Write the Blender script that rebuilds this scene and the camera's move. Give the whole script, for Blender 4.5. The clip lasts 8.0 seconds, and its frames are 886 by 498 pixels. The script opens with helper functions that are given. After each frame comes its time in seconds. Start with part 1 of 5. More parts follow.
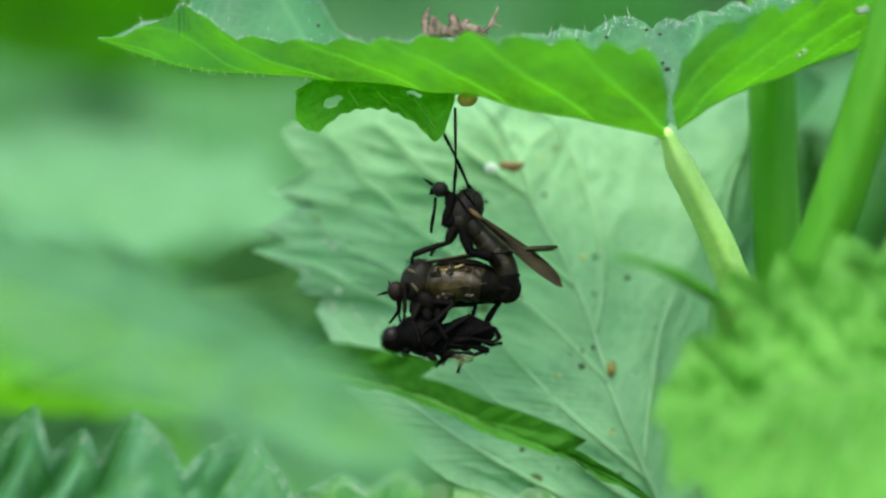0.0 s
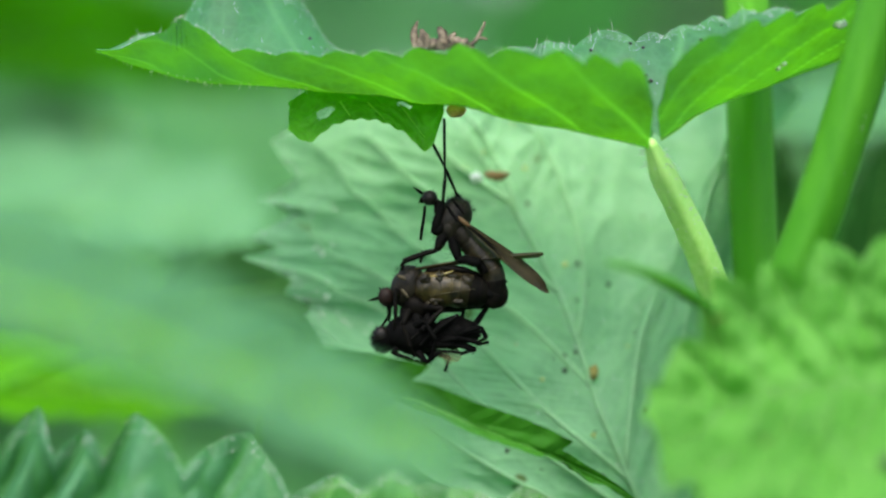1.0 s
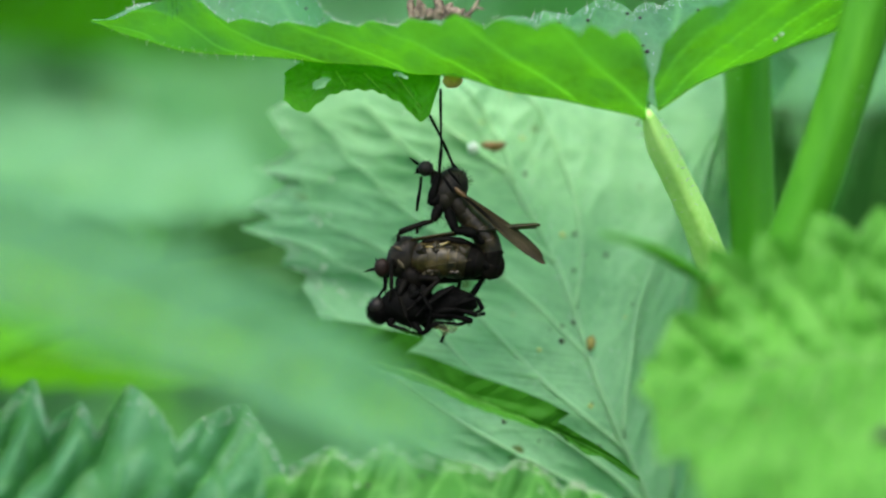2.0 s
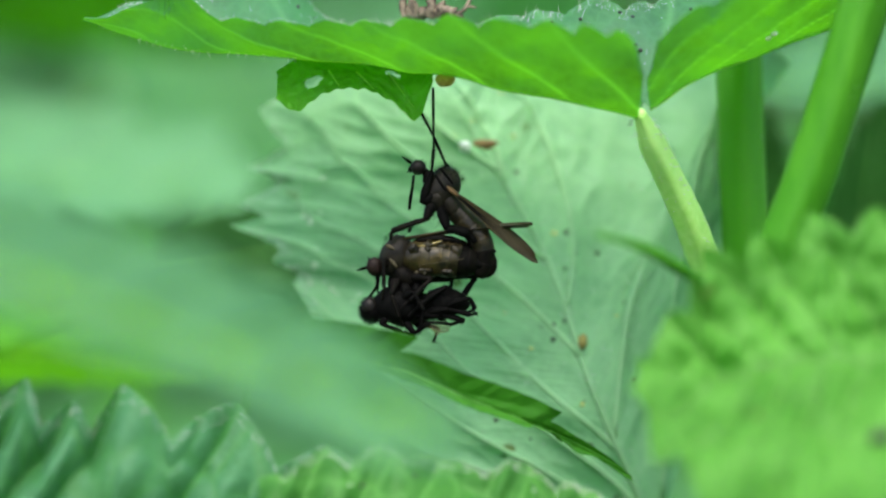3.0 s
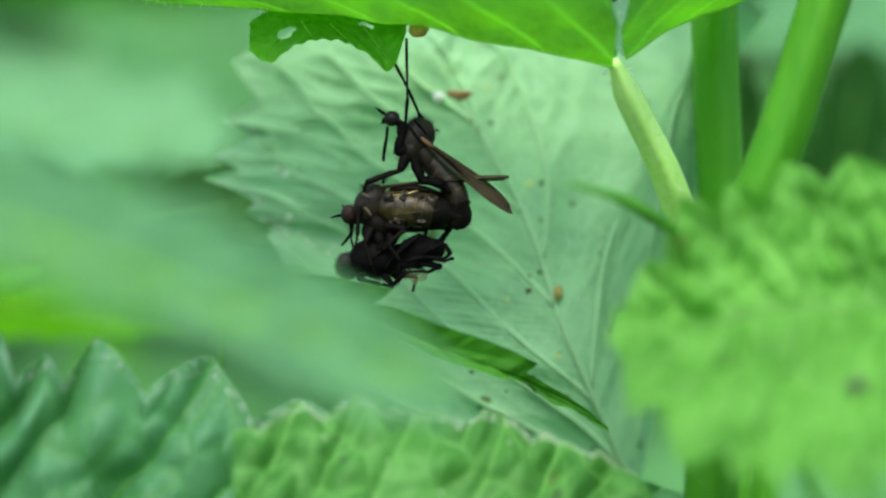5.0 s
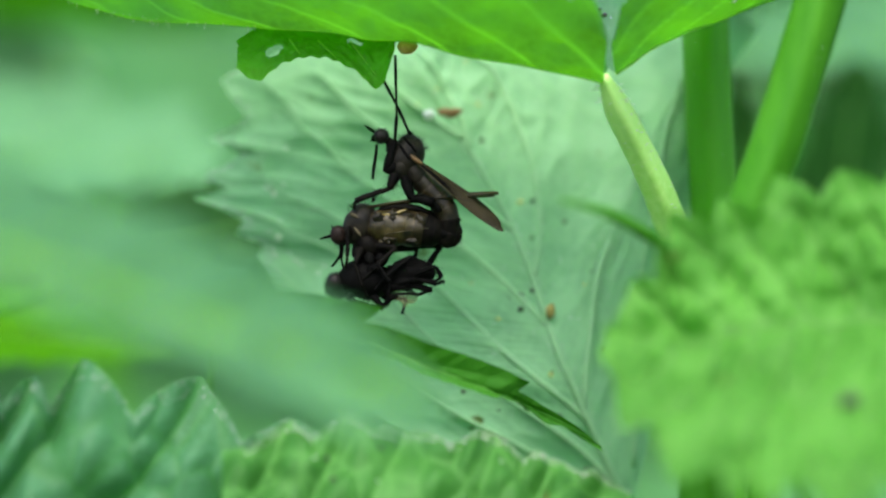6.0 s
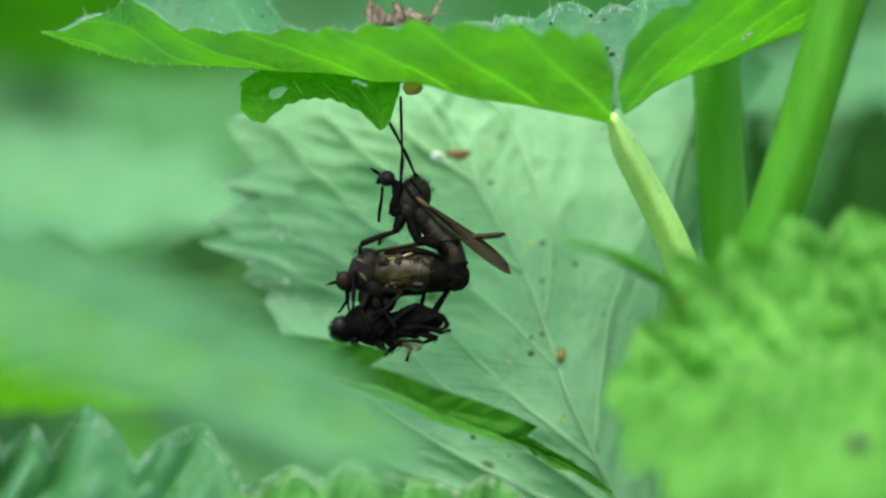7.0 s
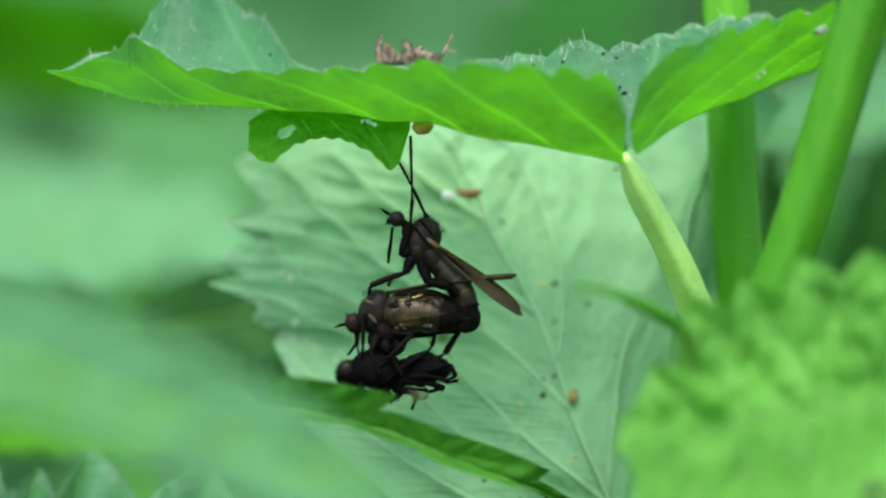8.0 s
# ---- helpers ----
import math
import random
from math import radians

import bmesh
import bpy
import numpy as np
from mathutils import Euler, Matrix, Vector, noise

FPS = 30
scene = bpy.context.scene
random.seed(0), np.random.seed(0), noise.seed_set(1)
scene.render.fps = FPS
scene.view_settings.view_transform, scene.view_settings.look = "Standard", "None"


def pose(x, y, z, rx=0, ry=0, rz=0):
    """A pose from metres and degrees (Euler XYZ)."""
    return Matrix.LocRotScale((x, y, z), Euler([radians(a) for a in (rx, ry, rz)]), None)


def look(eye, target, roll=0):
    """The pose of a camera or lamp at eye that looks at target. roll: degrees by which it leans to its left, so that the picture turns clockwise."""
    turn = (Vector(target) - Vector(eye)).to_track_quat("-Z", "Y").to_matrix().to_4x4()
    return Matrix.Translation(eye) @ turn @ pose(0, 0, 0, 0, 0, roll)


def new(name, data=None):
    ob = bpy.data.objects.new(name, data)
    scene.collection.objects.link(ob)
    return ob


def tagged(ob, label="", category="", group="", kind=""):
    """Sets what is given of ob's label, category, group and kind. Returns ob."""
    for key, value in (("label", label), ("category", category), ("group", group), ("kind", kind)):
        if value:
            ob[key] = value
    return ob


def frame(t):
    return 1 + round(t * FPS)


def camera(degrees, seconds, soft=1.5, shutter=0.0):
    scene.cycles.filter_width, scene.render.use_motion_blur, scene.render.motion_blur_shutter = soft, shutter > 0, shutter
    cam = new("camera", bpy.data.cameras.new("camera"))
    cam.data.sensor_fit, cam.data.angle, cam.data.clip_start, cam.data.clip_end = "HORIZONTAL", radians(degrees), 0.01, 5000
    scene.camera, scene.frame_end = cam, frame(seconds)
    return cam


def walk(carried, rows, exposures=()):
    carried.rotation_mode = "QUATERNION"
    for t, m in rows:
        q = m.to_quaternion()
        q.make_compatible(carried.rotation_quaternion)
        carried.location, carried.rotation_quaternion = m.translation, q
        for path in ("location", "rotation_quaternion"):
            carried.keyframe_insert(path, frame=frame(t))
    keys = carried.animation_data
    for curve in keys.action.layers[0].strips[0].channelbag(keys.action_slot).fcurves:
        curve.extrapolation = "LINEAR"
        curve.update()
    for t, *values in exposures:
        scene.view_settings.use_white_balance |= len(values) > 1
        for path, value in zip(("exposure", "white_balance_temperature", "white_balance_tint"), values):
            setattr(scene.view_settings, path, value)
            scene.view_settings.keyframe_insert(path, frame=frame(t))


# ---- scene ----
# ---- the camera and its path ----
# A long macro lens, hand-held about 40 cm from the flies. Lengths below are in millimetres
# from the middle of the scene, which hangs HEIGHT metres above the ground.
HEIGHT = 0.45
MM = 0.001


def w(p):
    """Millimetres round the middle of the scene to metres in the world."""
    return Vector((p[0] * MM, p[1] * MM, p[2] * MM + HEIGHT))


def held(x, y, z, yaw, pitch, roll):
    at = w((x, y - 400, z))
    return Matrix.Translation(at) @ pose(0, 0, 0, 0, 0, yaw) @ pose(0, 0, 0, 90 + pitch) @ pose(0, 0, 0, 0, 0, roll)


cam = camera(10.0, 8.0, soft=2.3)
cam.data.dof.use_dof = True
FOCUS = new("focus_mark")              # the lens stays focused on the flies
FOCUS.location = w((0, -0.5, 0))
FOCUS.empty_display_size = 0.001
cam.data.dof.focus_object = FOCUS
cam.data.dof.aperture_fstop = 12.0
PATH = [
    (0, 6.29, 11.12, -0.17, 1.066, 0.113, -0.088),
    (0.5, 1.08, -0.12, -0.57, 0.195, 0.214, -0.125),
    (1, -1.71, -0.11, -0.85, -0.231, 0.285, -0.049),
    (1.5, 0.00, 0.00, 0.00, 0.000, 0.000, 0.000),
    (2, 0.32, 0.97, 0.44, 0.018, -0.230, -0.030),
    (2.2, 0.43, 0.70, 0.60, 0.029, -0.292, -0.049),
    (3.3, -2.65, 1.77, 2.24, -0.546, -0.486, 0.018),
    (3.5, -2.58, 2.33, 2.05, -0.574, -0.486, -0.002),
    (4, -2.67, 2.34, 3.05, -0.661, -0.838, -0.102),
    (4.5, -1.59, 2.48, 1.86, -0.582, -0.960, -0.178),
    (4.7, -1.63, 2.29, 1.87, -0.596, -1.015, -0.185),
    (5.8, -0.15, 5.89, 0.05, -0.525, -0.587, -0.647),
    (6, 0.09, 6.13, 0.05, -0.502, -0.539, -0.665),
    (6.5, 3.30, 8.86, -0.12, -0.004, -0.313, -0.911),
    (7, 4.87, 11.37, -0.78, 0.269, 0.067, -1.026),
    (7.5, 6.73, 13.80, 0.43, 0.600, 0.178, -1.055),
    (8, 5.95, 16.20, 1.50, 0.544, 0.198, -1.082),
]
walk(cam, [(r[0], held(*r[1:])) for r in PATH])

# ---- daylight: bright overcast sky, a soft high sun ----
SUN_EL, SUN_AZ = 58.0, 184.0          # azimuth from +Y towards +X
world = bpy.data.worlds.new("sky")
scene.world = world
world.use_nodes = True
wn = world.node_tree.nodes
sky = wn.new("ShaderNodeTexSky")
sky.sky_type = "NISHITA"
sky.sun_disc = False
sky.sun_elevation, sky.sun_rotation = radians(SUN_EL), radians(SUN_AZ)
sky.air_density, sky.dust_density = 1.0, 3.0
world.node_tree.links.new(sky.outputs["Color"], wn["Background"].inputs["Color"])
wn["Background"].inputs["Strength"].default_value = 0.15
sun = new("sun", bpy.data.lights.new("sun", "SUN"))
sun.data.energy, sun.data.angle, sun.data.color = 1.5, radians(50), (1.0, 0.96, 0.88)
el, az = radians(SUN_EL), radians(SUN_AZ)
sun_dir = Vector((math.sin(az) * math.cos(el), math.cos(az) * math.cos(el), math.sin(el)))
sun.matrix_world = look(sun_dir * 3, (0, 0, 0))
scene.view_settings.exposure = 1.17


# ---- materials ----
def mix_node(nt, fac, a, b):
    m = nt.nodes.new("ShaderNodeMix")
    m.data_type = "RGBA"
    nt.links.new(fac, m.inputs["Factor"])
    for sock, val in ((m.inputs["A"], a), (m.inputs["B"], b)):
        if isinstance(val, tuple):
            sock.default_value = (*val, 1)
        else:
            nt.links.new(val, sock)
    return m.outputs["Result"]


def tex(nt, kind, scale, detail=3.0, coord="Object", stretch=None):
    co = nt.nodes.new("ShaderNodeTexCoord").outputs[coord]
    if stretch:
        mp = nt.nodes.new("ShaderNodeMapping")
        mp.inputs["Scale"].default_value = stretch
        nt.links.new(co, mp.inputs["Vector"])
        co = mp.outputs["Vector"]
    t = nt.nodes.new(kind)
    t.inputs["Scale"].default_value = scale
    if "Detail" in t.inputs:
        t.inputs["Detail"].default_value = detail
    nt.links.new(co, t.inputs["Vector"])
    return t


def ramp(nt, value, lo, hi):
    r = nt.nodes.new("ShaderNodeMapRange")
    r.inputs["From Min"].default_value, r.inputs["From Max"].default_value = lo, hi
    nt.links.new(value, r.inputs["Value"])
    return r.outputs["Result"]


def leaf_material(name, dark, light, through_col, thin=0.4, rough=0.45, gloss=0.5, spots=0.0, relief=0.12, spot_col=(0.10, 0.07, 0.02), vein_col=None):
    """A leaf: a waxy face over translucent green tissue, with a fine net of veinlets; vein_col tints the larger veins."""
    m = bpy.data.materials.new(name)
    m.use_nodes = True
    nt = m.node_tree
    nt.nodes.remove(nt.nodes["Principled BSDF"])
    big = tex(nt, "ShaderNodeTexNoise", 130, 3)
    fine = tex(nt, "ShaderNodeTexNoise", 1500, 2)
    net = tex(nt, "ShaderNodeTexVoronoi", 900)
    net.feature = "DISTANCE_TO_EDGE"
    col = mix_node(nt, ramp(nt, big.outputs["Fac"], 0.35, 0.65), dark, light)
    col = mix_node(nt, ramp(nt, fine.outputs["Fac"], 0.2, 0.95), col, light)
    net_f = ramp(nt, net.outputs["Distance"], 0.10, 0.0)
    half = nt.nodes.new("ShaderNodeMath")
    half.operation = "MULTIPLY"
    half.inputs[1].default_value = 0.14
    nt.links.new(net_f, half.inputs[0])
    pale = tuple(min(1, c * 1.5 + 0.01) for c in light)
    col = mix_node(nt, half.outputs[0], col, pale)
    if spots:
        sp = tex(nt, "ShaderNodeTexNoise", 420, 1)
        col = mix_node(nt, ramp(nt, sp.outputs["Fac"], 0.80 - spots, 0.84 - spots), col, spot_col)
    if vein_col:
        at = nt.nodes.new("ShaderNodeAttribute")
        at.attribute_name = "vein"
        col = mix_node(nt, at.outputs["Fac"], col, vein_col)
    p = nt.nodes.new("ShaderNodeBsdfPrincipled")
    nt.links.new(col, p.inputs["Base Color"])
    p.inputs["Roughness"].default_value = rough
    p.inputs["Specular IOR Level"].default_value = gloss
    tr = nt.nodes.new("ShaderNodeBsdfTranslucent")
    warm = mix_node(nt, ramp(nt, big.outputs["Fac"], 0.3, 0.7), tuple(c * 0.42 for c in through_col), tuple(min(1, c * 1.12) for c in through_col))
    warm = mix_node(nt, half.outputs[0], warm, tuple(min(1, c * 1.25) for c in through_col))
    if vein_col:
        warm = mix_node(nt, at.outputs["Fac"], warm, tuple(min(1, c * 1.35 + 0.01) for c in through_col))
    nt.links.new(warm, tr.inputs["Color"])
    bump = nt.nodes.new("ShaderNodeBump")
    bump.inputs["Strength"].default_value = relief
    bump.inputs["Distance"].default_value = 0.0004
    mx = nt.nodes.new("ShaderNodeMath")
    mx.operation = "ADD"
    nt.links.new(big.outputs["Fac"], mx.inputs[0])
    nt.links.new(ramp(nt, net.outputs["Distance"], 0.0, 0.25), mx.inputs[1])
    nt.links.new(mx.outputs[0], bump.inputs["Height"])
    nt.links.new(bump.outputs["Normal"], p.inputs["Normal"])
    ms = nt.nodes.new("ShaderNodeMixShader")
    ms.inputs[0].default_value = thin
    nt.links.new(p.outputs[0], ms.inputs[1])
    nt.links.new(tr.outputs[0], ms.inputs[2])
    nt.links.new(ms.outputs[0], nt.nodes["Material Output"].inputs["Surface"])
    return m


def skin_material(name, dark, light, rough=0.5, scale=600, gloss=0.4, metal=0.0, relief=0.3, clear=0.0, stretch=None):
    """Any other surface: two tones of noise at two scales, with a matching relief."""
    m = bpy.data.materials.new(name)
    m.use_nodes = True
    nt = m.node_tree
    p = nt.nodes["Principled BSDF"]
    a = tex(nt, "ShaderNodeTexNoise", scale, 4, stretch=stretch)
    b = tex(nt, "ShaderNodeTexNoise", scale * 5, 2, stretch=stretch)
    col = mix_node(nt, ramp(nt, a.outputs["Fac"], 0.35, 0.65), dark, light)
    col = mix_node(nt, ramp(nt, b.outputs["Fac"], 0.45, 0.95), col, dark)
    nt.links.new(col, p.inputs["Base Color"])
    p.inputs["Roughness"].default_value = rough
    p.inputs["Specular IOR Level"].default_value = gloss
    p.inputs["Metallic"].default_value = metal
    p.inputs["Alpha"].default_value = 1 - clear
    bump = nt.nodes.new("ShaderNodeBump")
    bump.inputs["Strength"].default_value = relief
    bump.inputs["Distance"].default_value = 0.5 / scale * 0.1
    nt.links.new(b.outputs["Fac"], bump.inputs["Height"])
    nt.links.new(bump.outputs["Normal"], p.inputs["Normal"])
    return m


LEAF_ARCH = leaf_material("nettle_leaf_fresh", (0.08, 0.27, 0.13), (0.15, 0.40, 0.23), (0.122, 0.505, 0.001), 0.68, 0.45, 0.4, vein_col=(0.24, 0.50, 0.30))
# green darkened to carry the shade on the leaf seen edge-on
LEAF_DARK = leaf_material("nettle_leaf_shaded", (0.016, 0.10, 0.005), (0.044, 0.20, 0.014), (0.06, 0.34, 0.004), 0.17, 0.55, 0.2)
LEAF_TORN = leaf_material("torn_leaf", (0.05, 0.20, 0.015), (0.11, 0.33, 0.035), (0.17, 0.72, 0.005), 0.55, 0.5, 0.35, relief=0.5)
LEAF_PALE = leaf_material("nettle_leaf_underside", (0.222, 0.50, 0.252), (0.325, 0.615, 0.345), (0.20, 0.58, 0.18), 0.4, 0.6, 0.2, spots=0.05, vein_col=(0.35, 0.64, 0.33))
# bluish light tone paints sky sheen; vein_col paints the greener creases
LEAF_TOP = leaf_material("nettle_leaf_upper", (0.017, 0.11, 0.014), (0.072, 0.228, 0.106), (0.08, 0.42, 0.03), 0.28, 0.56, 0.3, spots=0.0, vein_col=(0.035, 0.19, 0.010))
LEAF_CRISP = leaf_material("crinkled_green_leaf", (0.019, 0.115, 0.009), (0.062, 0.23, 0.040), (0.10, 0.45, 0.02), 0.3, 0.55, 0.25, spots=0.03, vein_col=(0.14, 0.38, 0.09))
LEAF_MID = leaf_material("dull_back_leaf", (0.036, 0.155, 0.04), (0.055, 0.205, 0.062), (0.06, 0.34, 0.04), 0.3, 0.6, 0.3)
LEAF_CHARTREUSE = leaf_material("yellow_green_leaf", (0.05, 0.23, 0.002), (0.082, 0.31, 0.004), (0.115, 0.46, 0.002), 0.4, 0.7, 0.05)
# shade of the gaps between plants, put into a very dark leaf green
LEAF_GAP_SHADE = leaf_material("gap_shade_leaf", (0.008, 0.055, 0.006), (0.018, 0.09, 0.012), (0.02, 0.16, 0.008), 0.15, 0.6, 0.2)
LEAF_LIME = leaf_material("nettle_leaf_young", (0.028, 0.17, 0.002), (0.055, 0.24, 0.004), (0.07, 0.38, 0.002), 0.4, 0.7, 0.05)
LEAF_WAXY = leaf_material("nettle_leaf_waxy", (0.068, 0.225, 0.095), (0.108, 0.29, 0.13), (0.11, 0.42, 0.06), 0.35, 0.6, 0.25)
LEAF_BRIGHT = leaf_material("nettle_leaf_sunlit", (0.032, 0.185, 0.010), (0.115, 0.365, 0.047), (0.12, 0.50, 0.02), 0.4, 0.55, 0.25, spots=0.03, vein_col=(0.16, 0.42, 0.08))
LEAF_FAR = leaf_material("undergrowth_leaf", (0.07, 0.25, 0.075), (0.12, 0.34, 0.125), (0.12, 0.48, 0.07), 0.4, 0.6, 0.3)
# undergrowth green with the haze of distance mixed into the colour
LEAF_HAZED = leaf_material("hazed_leaf", (0.13, 0.38, 0.15), (0.21, 0.50, 0.25), (0.18, 0.55, 0.14), 0.4, 0.6, 0.3)
LEAF_SOFT = leaf_material("soft_back_leaf", (0.10, 0.30, 0.12), (0.15, 0.38, 0.18), (0.13, 0.48, 0.08), 0.35, 0.6, 0.3)
VEIN_PALE = leaf_material("leaf_vein", (0.30, 0.61, 0.30), (0.37, 0.67, 0.37), (0.28, 0.64, 0.19), 0.3, 0.5, 0.3, relief=0.1)
VEIN_GREEN = leaf_material("leaf_vein_green", (0.12, 0.34, 0.06), (0.16, 0.40, 0.09), (0.16, 0.55, 0.03), 0.4, 0.5, 0.3, relief=0.1)
VEIN_ARCH = leaf_material("leaf_vein_lit", (0.22, 0.52, 0.06), (0.28, 0.6, 0.10), (0.40, 1.0, 0.03), 0.5, 0.5, 0.3, relief=0.1)
STEM = skin_material("nettle_stem", (0.056, 0.27, 0.006), (0.108, 0.385, 0.02), 0.5, 250, 0.25, stretch=(1, 1, 0.15))
# darker copy of the stem green, with the leaning stem's shade painted in
STEM_SHADED = skin_material("shaded_nettle_stem", (0.030, 0.175, 0.004), (0.063, 0.262, 0.012), 0.5, 250, 0.2, stretch=(1, 1, 0.15))
PETIOLE = leaf_material("nettle_petiole", (0.36, 0.78, 0.11), (0.52, 0.90, 0.25), (0.62, 1.0, 0.14), 0.04, 0.45, 0.5)
HAIR = skin_material("stinging_hair", (0.6, 0.66, 0.6), (0.75, 0.8, 0.74), 0.3, 900, 0.5)
CHITIN = skin_material("dark_chitin", (0.0016, 0.0014, 0.0012), (0.006, 0.005, 0.0032), 0.6, 1500, 0.07)
BLACK = skin_material("black_chitin", (0.0015, 0.0015, 0.0015), (0.004, 0.004, 0.0036), 0.7, 1500, 0.05, relief=0.6)
DUSTED = skin_material("dusted_thorax", (0.0018, 0.0016, 0.0012), (0.021, 0.017, 0.010), 0.55, 900, 0.2)
OLIVE = skin_material("olive_abdomen", (0.004, 0.0034, 0.002), (0.085, 0.063, 0.017), 0.4, 620, 0.4)
OLIVE_DARK = skin_material("dark_olive_abdomen", (0.003, 0.0024, 0.0012), (0.032, 0.024, 0.008), 0.45, 900, 0.3)
EYE = skin_material("compound_eye", (0.004, 0.0034, 0.003), (0.012, 0.010, 0.008), 0.5, 6000, 0.2)
PLATE = skin_material("pale_plate", (0.03, 0.026, 0.014), (0.08, 0.066, 0.036), 0.7, 1500, 0.2)
GLINT = skin_material("wing_edge_glint", (0.16, 0.12, 0.03), (0.40, 0.32, 0.11), 0.2, 220, 0.7)
MEMBRANE = skin_material("clear_membrane", (0.30, 0.30, 0.13), (0.50, 0.50, 0.26), 0.3, 900, 0.5, clear=0.72)
EYE_RED = skin_material("reddish_eye", (0.007, 0.004, 0.0035), (0.020, 0.011, 0.008), 0.55, 6000, 0.15)
WING = skin_material("smoky_wing", (0.045, 0.034, 0.016), (0.10, 0.078, 0.037), 0.5, 700, 0.2, clear=0.12, stretch=(0.3, 1, 1))
AMBER = skin_material("amber_wing_base", (0.06, 0.03, 0.008), (0.15, 0.08, 0.02), 0.5, 900)
WITHERED = skin_material("withered_tissue", (0.02, 0.014, 0.008), (0.32, 0.26, 0.18), 0.75, 1300)
RUST = skin_material("rusty_scale", (0.22, 0.12, 0.05), (0.36, 0.22, 0.10), 0.7, 900)
OCHRE = skin_material("ochre_scale", (0.20, 0.17, 0.04), (0.36, 0.32, 0.09), 0.7, 900)
BUD = skin_material("dry_bud", (0.50, 0.24, 0.07), (0.70, 0.42, 0.18), 0.6, 900)
WHITE = skin_material("white_fluff", (0.75, 0.78, 0.78), (0.85, 0.88, 0.88), 0.7, 900)
SPECK = skin_material("dark_speck", (0.02, 0.03, 0.02), (0.06, 0.075, 0.045), 0.7, 900)
PALE_SPOT = skin_material("pale_spot", (0.5, 0.66, 0.45), (0.7, 0.8, 0.62), 0.6, 900)
YELLOW_SPOT = skin_material("yellow_spot", (0.42, 0.48, 0.12), (0.55, 0.60, 0.22), 0.7, 900)
SOIL = skin_material("leafy_soil", (0.03, 0.05, 0.015), (0.06, 0.12, 0.03), 0.9, 14, 0.2)


# ---- shapes ----
def part(name, bm, material, parent, label=""):
    """Links a bmesh, drawn in millimetres, as one mesh object under a thing or part."""
    bmesh.ops.recalc_face_normals(bm, faces=bm.faces)
    for v in bm.verts:
        v.co *= MM
    me = bpy.data.meshes.new(name)
    bm.to_mesh(me)
    bm.free()
    me.materials.append(material)
    for f in me.polygons:
        f.use_smooth = True
    ob = new(name, me)
    ob.parent = parent
    if label:
        ob["label"] = label
    return ob


def thing(name, at, label, category, group="", kind=""):
    ob = new(name)
    ob.location = w(at)
    ob.empty_display_size = 0.002
    return tagged(ob, label, category, group, kind)


def curve_points(points, n):
    """A smooth run of n points through the given ones."""
    p = [Vector(q) for q in points]
    if len(p) == 2:
        return [p[0].lerp(p[1], i / (n - 1)) for i in range(n)]
    s = [0.0]
    for a, b in zip(p, p[1:]):
        s.append(s[-1] + max((b - a).length, 1e-6))
    last = len(p) - 1
    slope = [(p[min(i + 1, last)] - p[max(i - 1, 0)]) / (s[min(i + 1, last)] - s[max(i - 1, 0)]) for i in range(len(p))]
    out = []
    for i in range(n):
        at = s[-1] * i / (n - 1)
        k = max(j for j in range(last) if s[j] <= at + 1e-9)
        h = s[k + 1] - s[k]
        f = (at - s[k]) / h
        out.append(p[k] * (2 * f ** 3 - 3 * f * f + 1) + slope[k] * (h * (f ** 3 - 2 * f * f + f))
                   + p[k + 1] * (3 * f * f - 2 * f ** 3) + slope[k + 1] * (h * (f ** 3 - f * f)))
    return out


def sweep(bm, points, radii, n=14, seg=10, flat=1.0, ribs=0.0, wobble=0.0):
    """A tube along points; radii are spread along it; flat squeezes it across the sight line."""
    pts = curve_points(points, n)
    rings = []
    for i, c in enumerate(pts):
        d = (pts[min(i + 1, n - 1)] - pts[max(i - 1, 0)]).normalized()
        side = d.cross(Vector((0, 1, 0)))
        if side.length < 0.1:
            side = d.cross(Vector((1, 0, 0)))
        side.normalize()
        deep = side.cross(d).normalized()
        r = float(np.interp(i / (n - 1), np.linspace(0, 1, len(radii)), radii))
        ring = []
        for k in range(seg):
            a = 2 * math.pi * k / seg
            rr = r * (1 + ribs * math.cos(4 * a)) * (1 + wobble * noise.noise(c * 0.9 + Vector((k, 0, 0))))
            ring.append(bm.verts.new(c + side * (rr * math.cos(a)) + deep * (rr * flat * math.sin(a))))
        rings.append(ring)
    for a, b in zip(rings, rings[1:]):
        for k in range(seg):
            bm.faces.new((a[k], a[(k + 1) % seg], b[(k + 1) % seg], b[k]))
    bm.faces.new(rings[0])
    bm.faces.new(rings[-1])
    return bm


def tube(points, radii, **kw):
    return sweep(bmesh.new(), points, radii, **kw)


def lathe_radii(n, blunt=0.5):
    return [max(0.03, math.sin(math.pi * i / (n - 1)) ** blunt) for i in range(n)]


def body(points, size, blunt=0.45, n=22, seg=16, flat=1.0, wobble=0.06):
    """A rounded sac along points, of half-thickness size."""
    return tube(points, [size * r for r in lathe_radii(n, blunt)], n=n, seg=seg, flat=flat, wobble=wobble)


def ball(c, rx, ry, rz, sub=3, rough=0.0):
    bm = bmesh.new()
    bmesh.ops.create_icosphere(bm, subdivisions=sub, radius=1)
    for v in bm.verts:
        k = 1 + rough * noise.noise(v.co * 2.3 + Vector(c))
        v.co = Vector((v.co.x * rx * k, v.co.y * ry * k, v.co.z * rz * k)) + Vector(c)
    return bm


